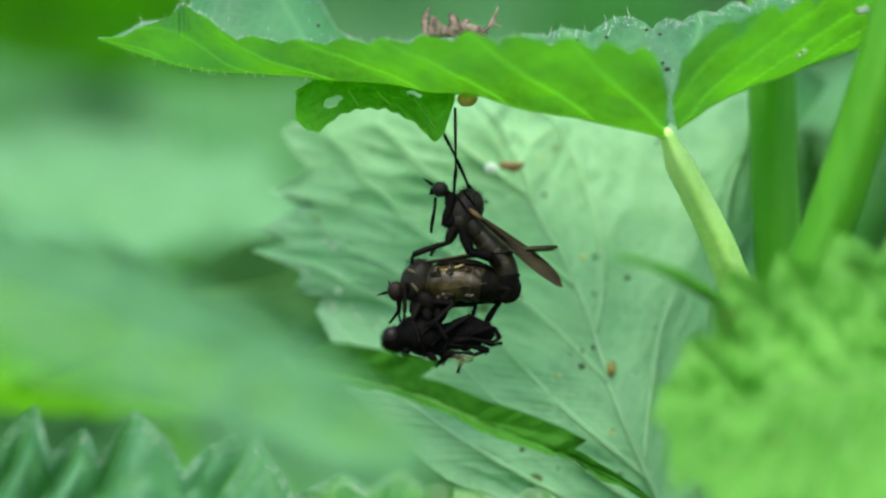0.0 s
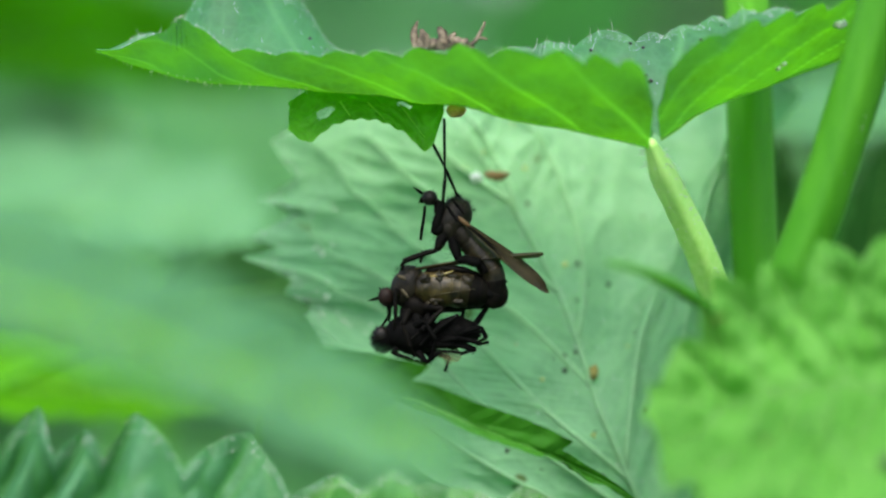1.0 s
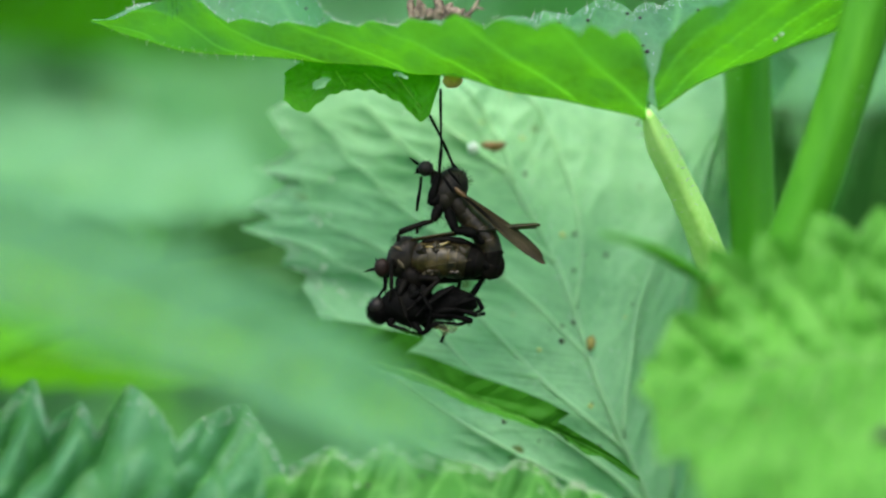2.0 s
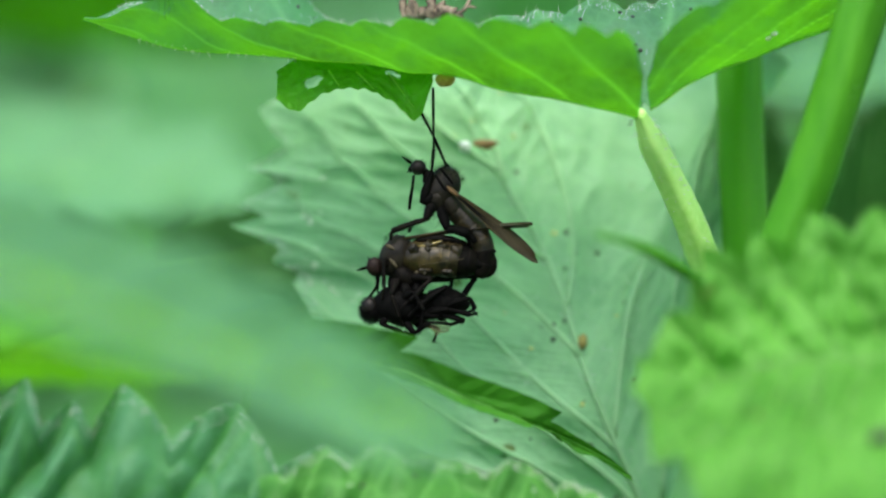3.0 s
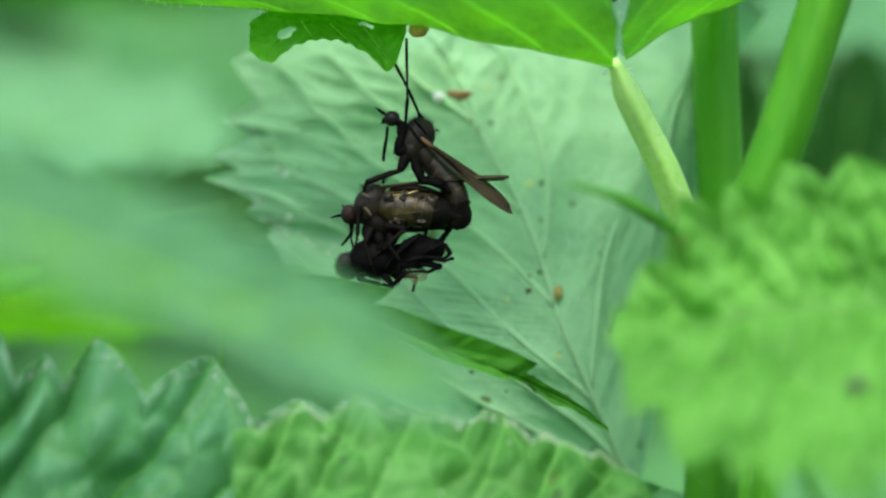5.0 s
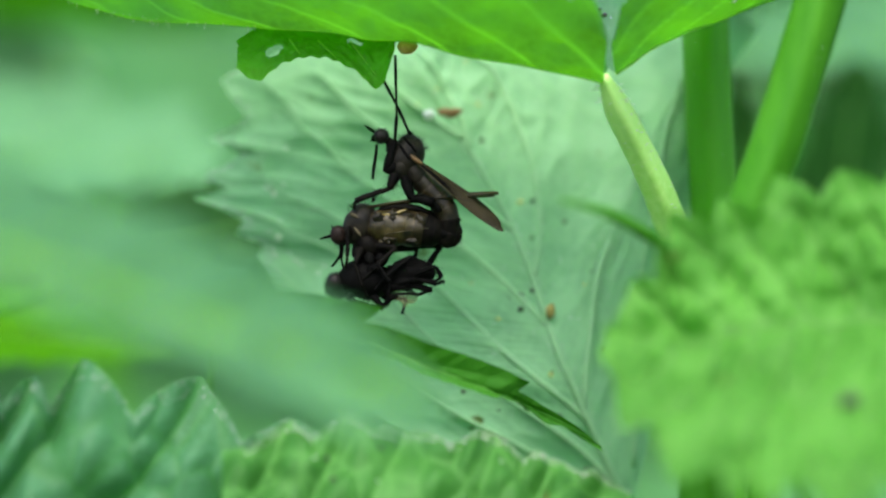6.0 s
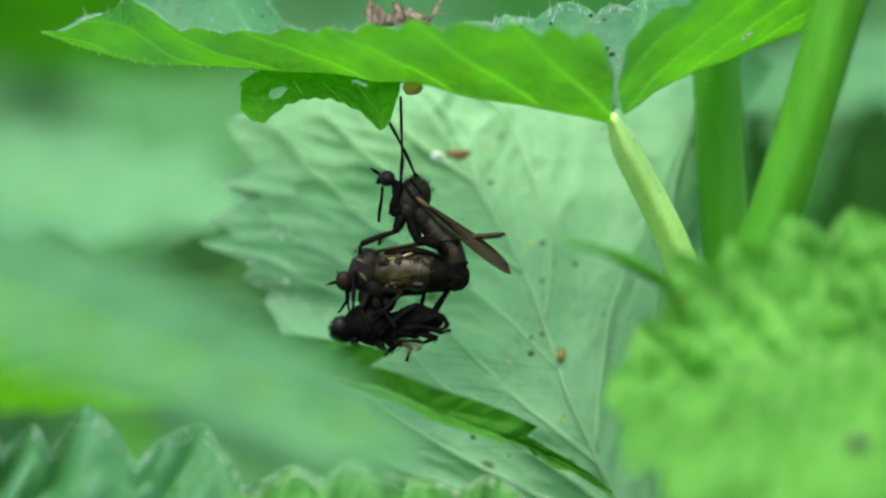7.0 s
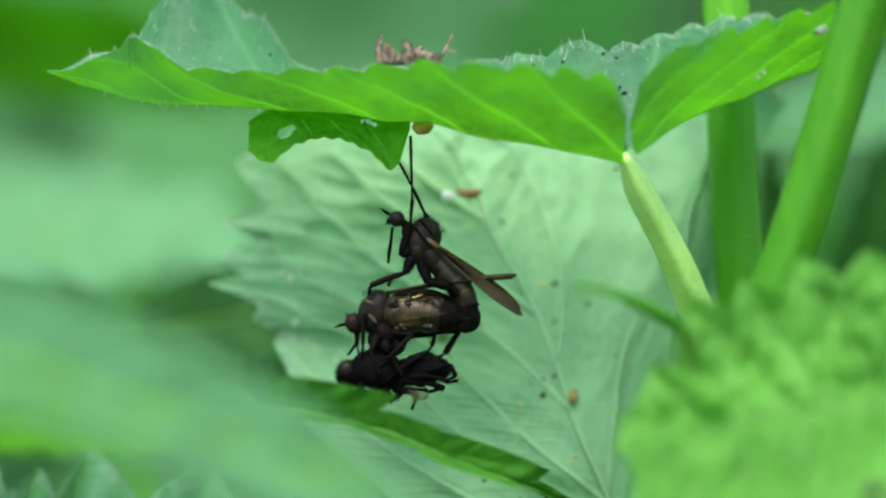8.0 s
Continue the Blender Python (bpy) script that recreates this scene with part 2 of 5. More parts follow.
def spine(bm, at, direction, length, r):
    """One fine tapered hair."""
    d = Vector(direction).normalized()
    s = d.orthogonal().normalized()
    t = d.cross(s)
    base = [bm.verts.new(at + (s * math.cos(a) + t * math.sin(a)) * r) for a in (0, 2.1, 4.2)]
    top = bm.verts.new(at + d * length)
    for k in range(3):
        bm.faces.new((base[k], base[(k + 1) % 3], top))


class Leaf:
    """A toothed nettle blade from base to tip. fold gives the rise of its two halves in degrees
    (v > 0 first), as numbers or as rows of (u, degrees)."""

    def __init__(self, base, tip, normal, width, teeth=14, tooth=1.6, fold=(10, 10), arch=0.0, prof=(0.45, 0.9),
                 quilt=0.5, slope=0.22, curl=0.0, seed=0, round_teeth=False, warp=1.0, pleat=0.5, crinkle=0.15, wide=(1, 1), jitter=0.12, rugose=(0.0, 4.0), slant=None, ears=(0, 0)):
        self.base, x = Vector(base), Vector(tip) - Vector(base)
        self.length = x.length
        x.normalize()
        z = Vector(normal)
        z = (z - x * z.dot(x)).normalized()
        self.x, self.y, self.z = x, z.cross(x), z
        self.width, self.teeth, self.tooth, self.fold, self.arch = width, teeth, tooth, fold, arch
        self.jitter, self.rugose, self.slant = jitter, rugose, slope if slant is None else slant
        self.ears = ears
        self.round_teeth, self.warp, self.pleat, self.crinkle, self.wide = round_teeth, warp, pleat, crinkle, wide
        self.prof, self.quilt, self.slope, self.curl, self.seed = prof, quilt, slope, curl, seed
        um = prof[0] / (prof[0] + prof[1])
        self.peak = um ** prof[0] * (1 - um) ** prof[1]

    def half(self, u):
        a, b = self.prof
        return self.width * (max(u, 1e-5) ** a) * (max(1 - u, 1e-5) ** b) / self.peak

    def along(self, rows, u):
        if isinstance(rows, (int, float)):
            return float(rows)
        return float(np.interp(u, [r[0] for r in rows], [r[1] for r in rows]))

    def rise(self, u, v):
        return radians(self.along(self.fold[0 if v >= 0 else 1], u))

    def point(self, u, v, lift=0.0):
        hw = self.half(u) * self.along(self.wide[0 if v >= 0 else 1], u)
        av = abs(v)
        count = self.teeth * u ** self.warp + (0.35 if v < 0 else 0)
        if self.round_teeth:
            q = u - self.slope
            count = 40 + self.teeth * math.copysign(abs(q) ** self.warp, q)
        saw = count % 1.0
        taper = min(1.0, 6 * u, (12 if self.round_teeth else 5) * (1 - u))
        irregular = 0.75 + 0.5 * noise.noise(Vector((math.floor(count) * 1.7, self.seed + (5 if v < 0 else 0), 0.3)))
        edge = abs(math.cos(math.pi * saw)) ** 0.6 - 0.5 if self.round_teeth else saw ** 1.3 - 0.35
        tooth = self.tooth * edge * taper * irregular * av ** 5
        r = hw * av + tooth
        across = self.rise(u, v)
        q = u - self.slope + self.slant * (1 - av) if self.round_teeth else u - self.slope * av
        ph = math.copysign(abs(q) ** self.warp, q) * self.teeth * self.pleat
        ph += self.jitter * noise.noise(Vector((u * 6, v * 2, self.seed + 0.5)))
        puff = self.quilt * (abs(math.sin(math.pi * ph)) - 0.5) * min(1, 3 * av) * taper
        puff += 0.5 * self.quilt * noise.noise(Vector((u * 7 + self.seed, v * 3, 1.7)))
        puff += self.crinkle * noise.noise(Vector((u * self.length * 0.45, v * self.width * 0.45, self.seed + 3.3))) * taper
        if self.rugose[0]:
            size = self.rugose[1]
            dist = noise.voronoi(Vector((u * self.length / size, v * hw / size * 1.2 - 0.6 * u * self.length / size, self.seed)))[0]
            puff += self.rugose[0] * (min(1.0, 1.6 * (dist[1] - dist[0])) - 0.4) * min(1, 4 * av) * taper
        ang = across + radians(self.curl) * av * av
        yy = r * math.cos(ang) * (1 if v >= 0 else -1)
        zz = r * math.sin(ang) + puff * math.cos(ang) + lift
        zz += self.arch * self.length * 4 * u * (1 - u)
        xx = u * self.length + av ** 2 * 0.10 * hw + (0 if self.round_teeth else tooth * 0.5)
        xx -= self.ears[0 if v >= 0 else 1] * hw * av * (1 - u) ** 10
        return self.base + self.x * xx + self.y * yy + self.z * zz

    def blade(self, per_tooth=8, nv=14):
        nu = self.teeth * per_tooth
        bm = bmesh.new()
        rows = []
        vs = [j / nv for j in range(-nv, nv + 1)]
        for i in range(nu + 1):
            u = i / nu
            rows.append([bm.verts.new(self.point(u, v)) for v in vs])
        for i in range(nu):
            for j in range(2 * nv):
                bm.faces.new((rows[i][j], rows[i + 1][j], rows[i + 1][j + 1], rows[i][j + 1]))
        return bm

    def midrib(self, r0, lift):
        pts = [self.point(u, 0.0, lift) for u in np.linspace(0, 0.98, 14)]
        return tube(pts, [r0, r0 * 0.75, r0 * 0.5, r0 * 0.2], n=24, seg=8)

    def side_vein(self, k, side, r0, lift):
        u0 = k / (self.pleat * self.teeth)
        u0 = math.copysign(abs(u0) ** (1 / self.warp), u0)
        start = max(u0, 0.015)
        pts = []
        for s in np.linspace(0.0, 0.93, 9):
            pts.append(self.point(min(start + (u0 + self.slope - start) * s, 0.97), side * s, lift))
        return tube(pts, [r0, r0 * 0.75, r0 * 0.4], n=16, seg=6)

    def vein_range(self):
        n = self.pleat * self.teeth
        return range(-int(n * self.slope * 0.75), int(n * 0.86) + 1)


class Blade:
    """A nettle blade on a curved midrib. Pairs hold the half on the side of normal x midrib first. Rows are (u, value),
    u running from base to tip. wide: half width in the notches; tooth: how far the teeth stand out; count: the running
    number of teeth, whose tips lie at peak between whole numbers; fold, curl: rise of the half at the midrib and its
    further turn to the margin, in degrees; slope: how far along the blade a side vein runs; shear: forward sweep."""

    def __init__(self, rib, normal, wide, tooth, count, fold, curl=(0, 0), slope=(0.2, 0.2), shear=(0, 0), peak=0.5, power=1.0,
                 quilt=0.4, rugose=(0.3, 2.5), crinkle=0.3, seed=0, vein_width=0.06, lean=0.4, sign=1, corner=0.0, pleat=(1.0, 1.0), net=0.3):
        self.rib = curve_points(rib, 81)
        self.length = sum((b - a).length for a, b in zip(self.rib, self.rib[1:]))
        self.normal = Vector(normal).normalized()
        self.z = self.normal.copy()
        self.wide, self.tooth, self.fold, self.curl = [[self.table(r) for r in pair] for pair in (wide, tooth, fold, curl)]
        self.rows = count
        self.slope, self.shear, self.peak, self.power, self.lean = slope, shear, peak, power, lean
        self.quilt, self.rugose, self.crinkle, self.seed, self.vein_width = quilt, rugose, crinkle, seed, vein_width
        self.sign, self.corner, self.pleat, self.net = sign, corner, pleat, net

    def table(self, rows, n=160):
        if isinstance(rows, (int, float)):
            return np.full(n + 1, float(rows))
        raw = np.interp(np.linspace(0, 1, n + 1), [r[0] for r in rows], [r[1] for r in rows])
        pad = np.concatenate([np.full(3, raw[0]), raw, np.full(3, raw[-1])])
        return np.convolve(pad, np.ones(7) / 7, "valid")

    def get(self, table, u):
        f = min(max(u, 0.0), 1.0) * (len(table) - 1)
        i = min(int(f), len(table) - 2)
        return table[i] + (table[i + 1] - table[i]) * (f - i)

    def count(self, side, u):
        rows = self.rows[side]
        if u <= rows[0][0] or u >= rows[-1][0]:
            a, b = (rows[0], rows[1]) if u <= rows[0][0] else (rows[-2], rows[-1])
            return a[1] + (u - a[0]) * (b[1] - a[1]) / (b[0] - a[0])
        for a, b in zip(rows, rows[1:]):
            if u <= b[0]:
                return a[1] + (u - a[0]) * (b[1] - a[1]) / (b[0] - a[0])

    def tip_at(self, side, k):
        """u of the margin where the k-th vein ends."""
        want = k / self.pleat[side] + self.peak
        lo, hi = -1.5, 2.5
        for _ in range(40):
            mid = (lo + hi) / 2
            lo, hi = (mid, hi) if self.count(side, mid) < want else (lo, mid)
        return lo

    def axes(self, u):
        f = min(max(u, 0.0), 1.0) * 80
        i = min(int(f), 79)
        c = self.rib[i].lerp(self.rib[i + 1], f - i)
        x = (self.rib[min(i + 2, 80)] - self.rib[max(i - 1, 0)]).normalized()
        z = (self.normal - x * self.normal.dot(x)).normalized()
        return c, x, z.cross(x), z

    def vein_gap(self, u, v):
        side, av = (0 if v >= 0 else 1), abs(v)
        ph = (self.count(side, u + self.slope[side] * (1 - av)) - self.peak) * self.pleat[side]
        ph += 0.10 * noise.noise(Vector((u * 5, av * 3, self.seed + side * 4.0))) * (1 - av)
        return abs((ph + 0.5) % 1.0 - 0.5)

    def point(self, u, v, lift=0.0):
        side, av = (0 if v >= 0 else 1), abs(v)
        c, x, y, z = self.axes(u)
        w_ = self.get(self.wide[side], u)
        cnt = self.count(side, u)
        s = cnt % 1.0
        e = s / self.peak if s < self.peak else (1 - s) / (1 - self.peak)
        irregular = 1 + 0.25 * noise.noise(Vector((math.floor(cnt) * 1.7, self.seed + side * 5.0, 0.3)))
        tooth = self.get(self.tooth[side], u) * irregular * e ** self.power
        r = w_ * av + tooth * av ** 4
        if self.corner and u < self.corner:
            r *= 1 - 0.35 * (1 - u / self.corner) ** 2 * av ** 3
        a0 = radians(self.get(self.fold[side], u))
        c1 = radians(self.get(self.curl[side], u))
        a1 = a0 + c1 * av
        if abs(c1 * av) > 1e-4:
            yy = r * (math.sin(a1) - math.sin(a0)) / (c1 * av)
            zz = r * (math.cos(a0) - math.cos(a1)) / (c1 * av)
        else:
            yy, zz = r * math.cos(a0), r * math.sin(a0)
        d = self.vein_gap(u, v)
        calm = min(1.0, 4 * av) * min(1.0, 10 * (1 - u) + 0.1)
        puff = self.quilt * (1 - (1 - 2 * d) ** 2.2 - 0.55) * calm
        size = self.rugose[1]
        dist = noise.voronoi(Vector((u * self.length / size, v * w_ / size * 1.2 - self.slope[side] * u * self.length / size, self.seed)))[0]
        puff += self.rugose[0] * (min(1.0, 1.6 * (dist[1] - dist[0])) - 0.4) * calm
        puff += self.crinkle * noise.noise(Vector((u * self.length * 0.3, v * w_ * 0.3, self.seed + 3.3)))
        puff = puff * self.sign + lift
        yy -= puff * math.sin(a1)
        zz += puff * math.cos(a1)
        xx = self.shear[side] * r + self.lean * tooth * av ** 4
        return c + x * xx + y * (yy if v >= 0 else -yy) + z * zz

    def pale(self, u, v):
        """How much of a vein there is at this place of the blade, 0 to 1."""
        d, av = self.vein_gap(u, v), abs(v)
        main = math.exp(-(d / self.vein_width) ** 2) * (1 - 0.5 * av) * min(1, 6 * av + 0.3)
        size = self.rugose[1]
        side = 0 if v >= 0 else 1
        w_ = self.get(self.wide[side], u)
        dist = noise.voronoi(Vector((u * self.length / size, v * w_ / size * 1.2 - self.slope[side] * u * self.length / size, self.seed)))[0]
        return max(main, self.net * math.exp(-((dist[1] - dist[0]) / 0.10) ** 2))

    def blade(self, nu=200, nv=22):
        bm = bmesh.new()
        layer = bm.verts.layers.float.new("vein")
        vs = [j / nv for j in range(-nv, nv + 1)]
        rows = []
        for i in range(nu + 1):
            row = []
            for v in vs:
                q = bm.verts.new(self.point(i / nu, v))
                q[layer] = self.pale(i / nu, v)
                row.append(q)
            rows.append(row)
        for i in range(nu):
            for j in range(2 * nv):
                bm.faces.new((rows[i][j], rows[i + 1][j], rows[i + 1][j + 1], rows[i][j + 1]))
        return bm

    def midrib(self, r0, lift):
        pts = [self.point(u, 0.0, lift) for u in np.linspace(0, 0.98, 20)]
        return tube(pts, [r0, r0 * 0.8, r0 * 0.55, r0 * 0.2], n=40, seg=8, wobble=0.25)

    def side_vein(self, k, half, r0, lift):
        side = 0 if half > 0 else 1
        end = self.tip_at(side, k)
        pts = []
        for s in np.linspace(0.0, 0.96, 15):
            u = end - self.slope[side] * (1 - s)
            if 0.01 < u < 0.97:
                pts.append(self.point(u, half * max(s, 0.002), lift))
        if len(pts) < 4:
            return None
        return tube(pts, [r0, r0 * 0.9, r0 * 0.75, r0 * 0.4], n=30, seg=6, wobble=0.3)

    def vein_range(self):
        top = int(max(self.count(0, 1 + self.slope[0]), self.count(1, 1 + self.slope[1])))
        return range(-4, top + 1)


def grow_leaf(plant, form, material, vein, label, rib=0.5, lift=-0.15, veins=True, petiole=None, per_tooth=8, nv=14, side=0.5, nu=200, halves=(1, -1)):
    """Hangs a leaf on a plant: the blade, with its midrib, side veins and petiole under it."""
    off = Vector((plant.location.x, plant.location.y, plant.location.z - HEIGHT)) / MM
    if isinstance(form, Blade):
        form.rib = [q - off for q in form.rib]
        root = form.rib[0] + form.normal * 0.5
        bl = part("leaf", form.blade(nu, nv), material, plant, label)
    else:
        form.base = form.base - off
        root = form.base
        bl = part("leaf", form.blade(per_tooth, nv), material, plant, label)
    part("midrib", form.midrib(rib, lift), vein, bl)
    if veins:
        for k in form.vein_range():
            for half in halves:
                bm = form.side_vein(k, half, rib * side, lift)
                if bm:
                    part("side_vein", bm, vein, bl)
    if petiole:
        bm = bmesh.new()
        rng = random.Random(int(form.length * 10))
        run = curve_points([root] + [Vector(q) - off for q in petiole[0]], 120)
        for i in range(0 if petiole[2] == STEM else 260):
            a = rng.uniform(0, 6.28)
            d = Vector((math.cos(a), math.sin(a), rng.uniform(-0.3, 0.3)))
            spine(bm, run[rng.randrange(4, 100)] + d * petiole[1][1] * 0.9, d, rng.uniform(0.3, 0.8), 0.045)
        if len(bm.verts):
            part("stalk_hairs", bm, HAIR, bl)
        pts = [root] + [Vector(q) - off for q in petiole[0]]
        part("petiole", tube(pts, petiole[1], n=60, seg=20, ribs=0.14, wobble=0.05), petiole[2], bl, petiole[3])
    return bl


# ---- ground and distance ----
def ground():
    bm = bmesh.new()
    n = 60
    rows = []
    for i in range(n + 1):
        row = []
        for j in range(n + 1):
            a, b = (i / n - 0.5) * 2, (j / n - 0.5) * 2
            x, y = math.copysign(abs(a) ** 3, a) * 60000, math.copysign(abs(b) ** 3, b) * 60000
            z = -HEIGHT / MM + 14 * noise.noise(Vector((x / 160, y / 160, 0)))
            z += 1400 * min(1.0, max(0.0, (math.hypot(x, y) - 2500) / 9000)) * (0.7 + 0.5 * noise.noise(Vector((x / 3000, y / 3000, 4))))
            row.append(bm.verts.new((x, y, z)))
        rows.append(row)
    for i in range(n):
        for j in range(n):
            bm.faces.new((rows[i][j], rows[i + 1][j], rows[i + 1][j + 1], rows[i][j + 1]))
    ob = part("ground", bm, SOIL, None)
    ob.location = (0, 0, HEIGHT)
    return tagged(ob, "damp leafy soil under the nettles", "ground", kind="structure")


def undergrowth(name, count, near, far, spread, low, high, size, seed, material, label, around=None):
    """A thicket of leaves on leaning stems, past counting; around gives the half width of a looser fringe beside it."""
    rng = random.Random(seed)
    bm = bmesh.new()
    for i in range(count):
        d = rng.uniform(near, far)
        c = Vector((rng.uniform(-spread, spread) * (0.4 + d / far), d, rng.uniform(low, high)))
        if around:
            side = rng.choice((-1, 1)) * (abs(spread) * (0.4 + max(d, 0) / far) + around * rng.random() ** 1.6)
            c = Vector((side, d + rng.gauss(0, 60), rng.uniform(low, high)))
        ln = size * rng.uniform(0.6, 1.3)
        wd = ln * rng.uniform(0.25, 0.36)
        x = Vector((rng.uniform(-1, 1), rng.uniform(-0.6, 0.6), rng.uniform(-0.5, 0.35))).normalized()
        z = Vector((rng.uniform(-0.4, 0.4), rng.uniform(-0.8, 0.2), 1)).normalized()
        z = (z - x * z.dot(x)).normalized()
        y = z.cross(x)
        prev = None
        for k in range(8):
            u = k / 7
            hw = wd * (u ** 0.5) * (1 - u) ** 0.8 * 1.7 + 0.2
            m = c + x * (u * ln) + z * (ln * 0.25 * u * (1 - u))
            row = [bm.verts.new(m - y * hw + z * hw * 0.3), bm.verts.new(m), bm.verts.new(m + y * hw + z * hw * 0.3)]
            if prev:
                for a in (0, 1):
                    bm.faces.new((prev[a], row[a], row[a + 1], prev[a + 1]))
            prev = row
        if i % 9 == 0:
            foot = Vector((c.x + rng.uniform(-60, 60), c.y + rng.uniform(-30, 30), -HEIGHT / MM - 10))
            sweep(bm, [foot, (foot + c) / 2 + Vector((rng.uniform(-15, 15), 0, 0)), c], [2.4, 2.0, 1.2], n=8, seg=6)
    ob = part(name, bm, material, None)
    ob.location = (0, 0, HEIGHT)
    return tagged(ob, label, "undergrowth", kind="stuff")


ground()
undergrowth("undergrowth", 1100, 240, 900, 330, -420, 260, 70, 3, LEAF_FAR, "soft green thicket of nettle leaves on thin stems")
undergrowth("far_thicket", 1800, 1000, 2400, 900, -430, 800, 150, 5, LEAF_HAZED, "distant green thicket of leafy stems")
undergrowth("fringe_undergrowth", 1100, -60, 1000, 330, -435, 60, 75, 13, LEAF_FAR, "looser green nettle leaves beside the thicket", 420)
undergrowth("fringe_thicket", 900, 900, 2400, 880, -435, 500, 150, 15, LEAF_HAZED, "scattered leafy stems beside the distant thicket", 700)


# ---- nettle plants ----
def stem(plant, points, radii, label="", material=None):
    off = Vector((plant.location.x, plant.location.y, plant.location.z - HEIGHT)) / MM
    pts = [Vector(p) - off for p in points]
    st = part("stem", tube(pts, radii, n=170, seg=16, ribs=0.10, wobble=0.03), material or STEM, plant, label)
    bm = bmesh.new()
    rng = random.Random(len(points) * 7 + int(radii[0] * 10))
    run = curve_points(pts, 400)
    for i in range(420):
        at = rng.randrange(120, 400)
        c = run[at]
        rad = float(np.interp(at / 399, np.linspace(0, 1, len(radii)), radii))
        a = rng.uniform(0, 6.28)
        d = Vector((math.cos(a), math.sin(a), rng.uniform(-0.3, 0.1)))
        spine(bm, c + d * rad * 0.9, d, rng.uniform(0.2, 0.5), 0.02)
    part("stem_hairs", bm, HAIR, st)
    return st


def hairs_on(form, parent, count, seed, lo=0.5, hi=1.5, vmin=-1, vmax=1, umin=0.05, umax=0.95, r=0.05):
    bm = bmesh.new()
    rng = random.Random(seed)
    for i in range(count):
        u, v = rng.uniform(umin, umax), rng.uniform(vmin, vmax)
        p = form.point(u, v)
        d = form.z + Vector((rng.uniform(-0.4, 0.4), rng.uniform(-0.4, 0.4), rng.uniform(-0.2, 0.2)))
        spine(bm, p, d, rng.uniform(lo, hi), r)
    return part("leaf_hairs", bm, HAIR, parent)


def specks_on(form, parent, count, seed, vmin, vmax, umin, umax, lo=0.12, hi=0.3, mat=None, up=0.05):
    for i in range(count):
        rng = random.Random(seed * 100 + i)
        p = form.point(rng.uniform(umin, umax), rng.uniform(vmin, vmax), up)
        s = rng.uniform(lo, hi)
        part("speck", ball(p, s, s, s * 0.8, 1, 0.4), mat or SPECK, parent)


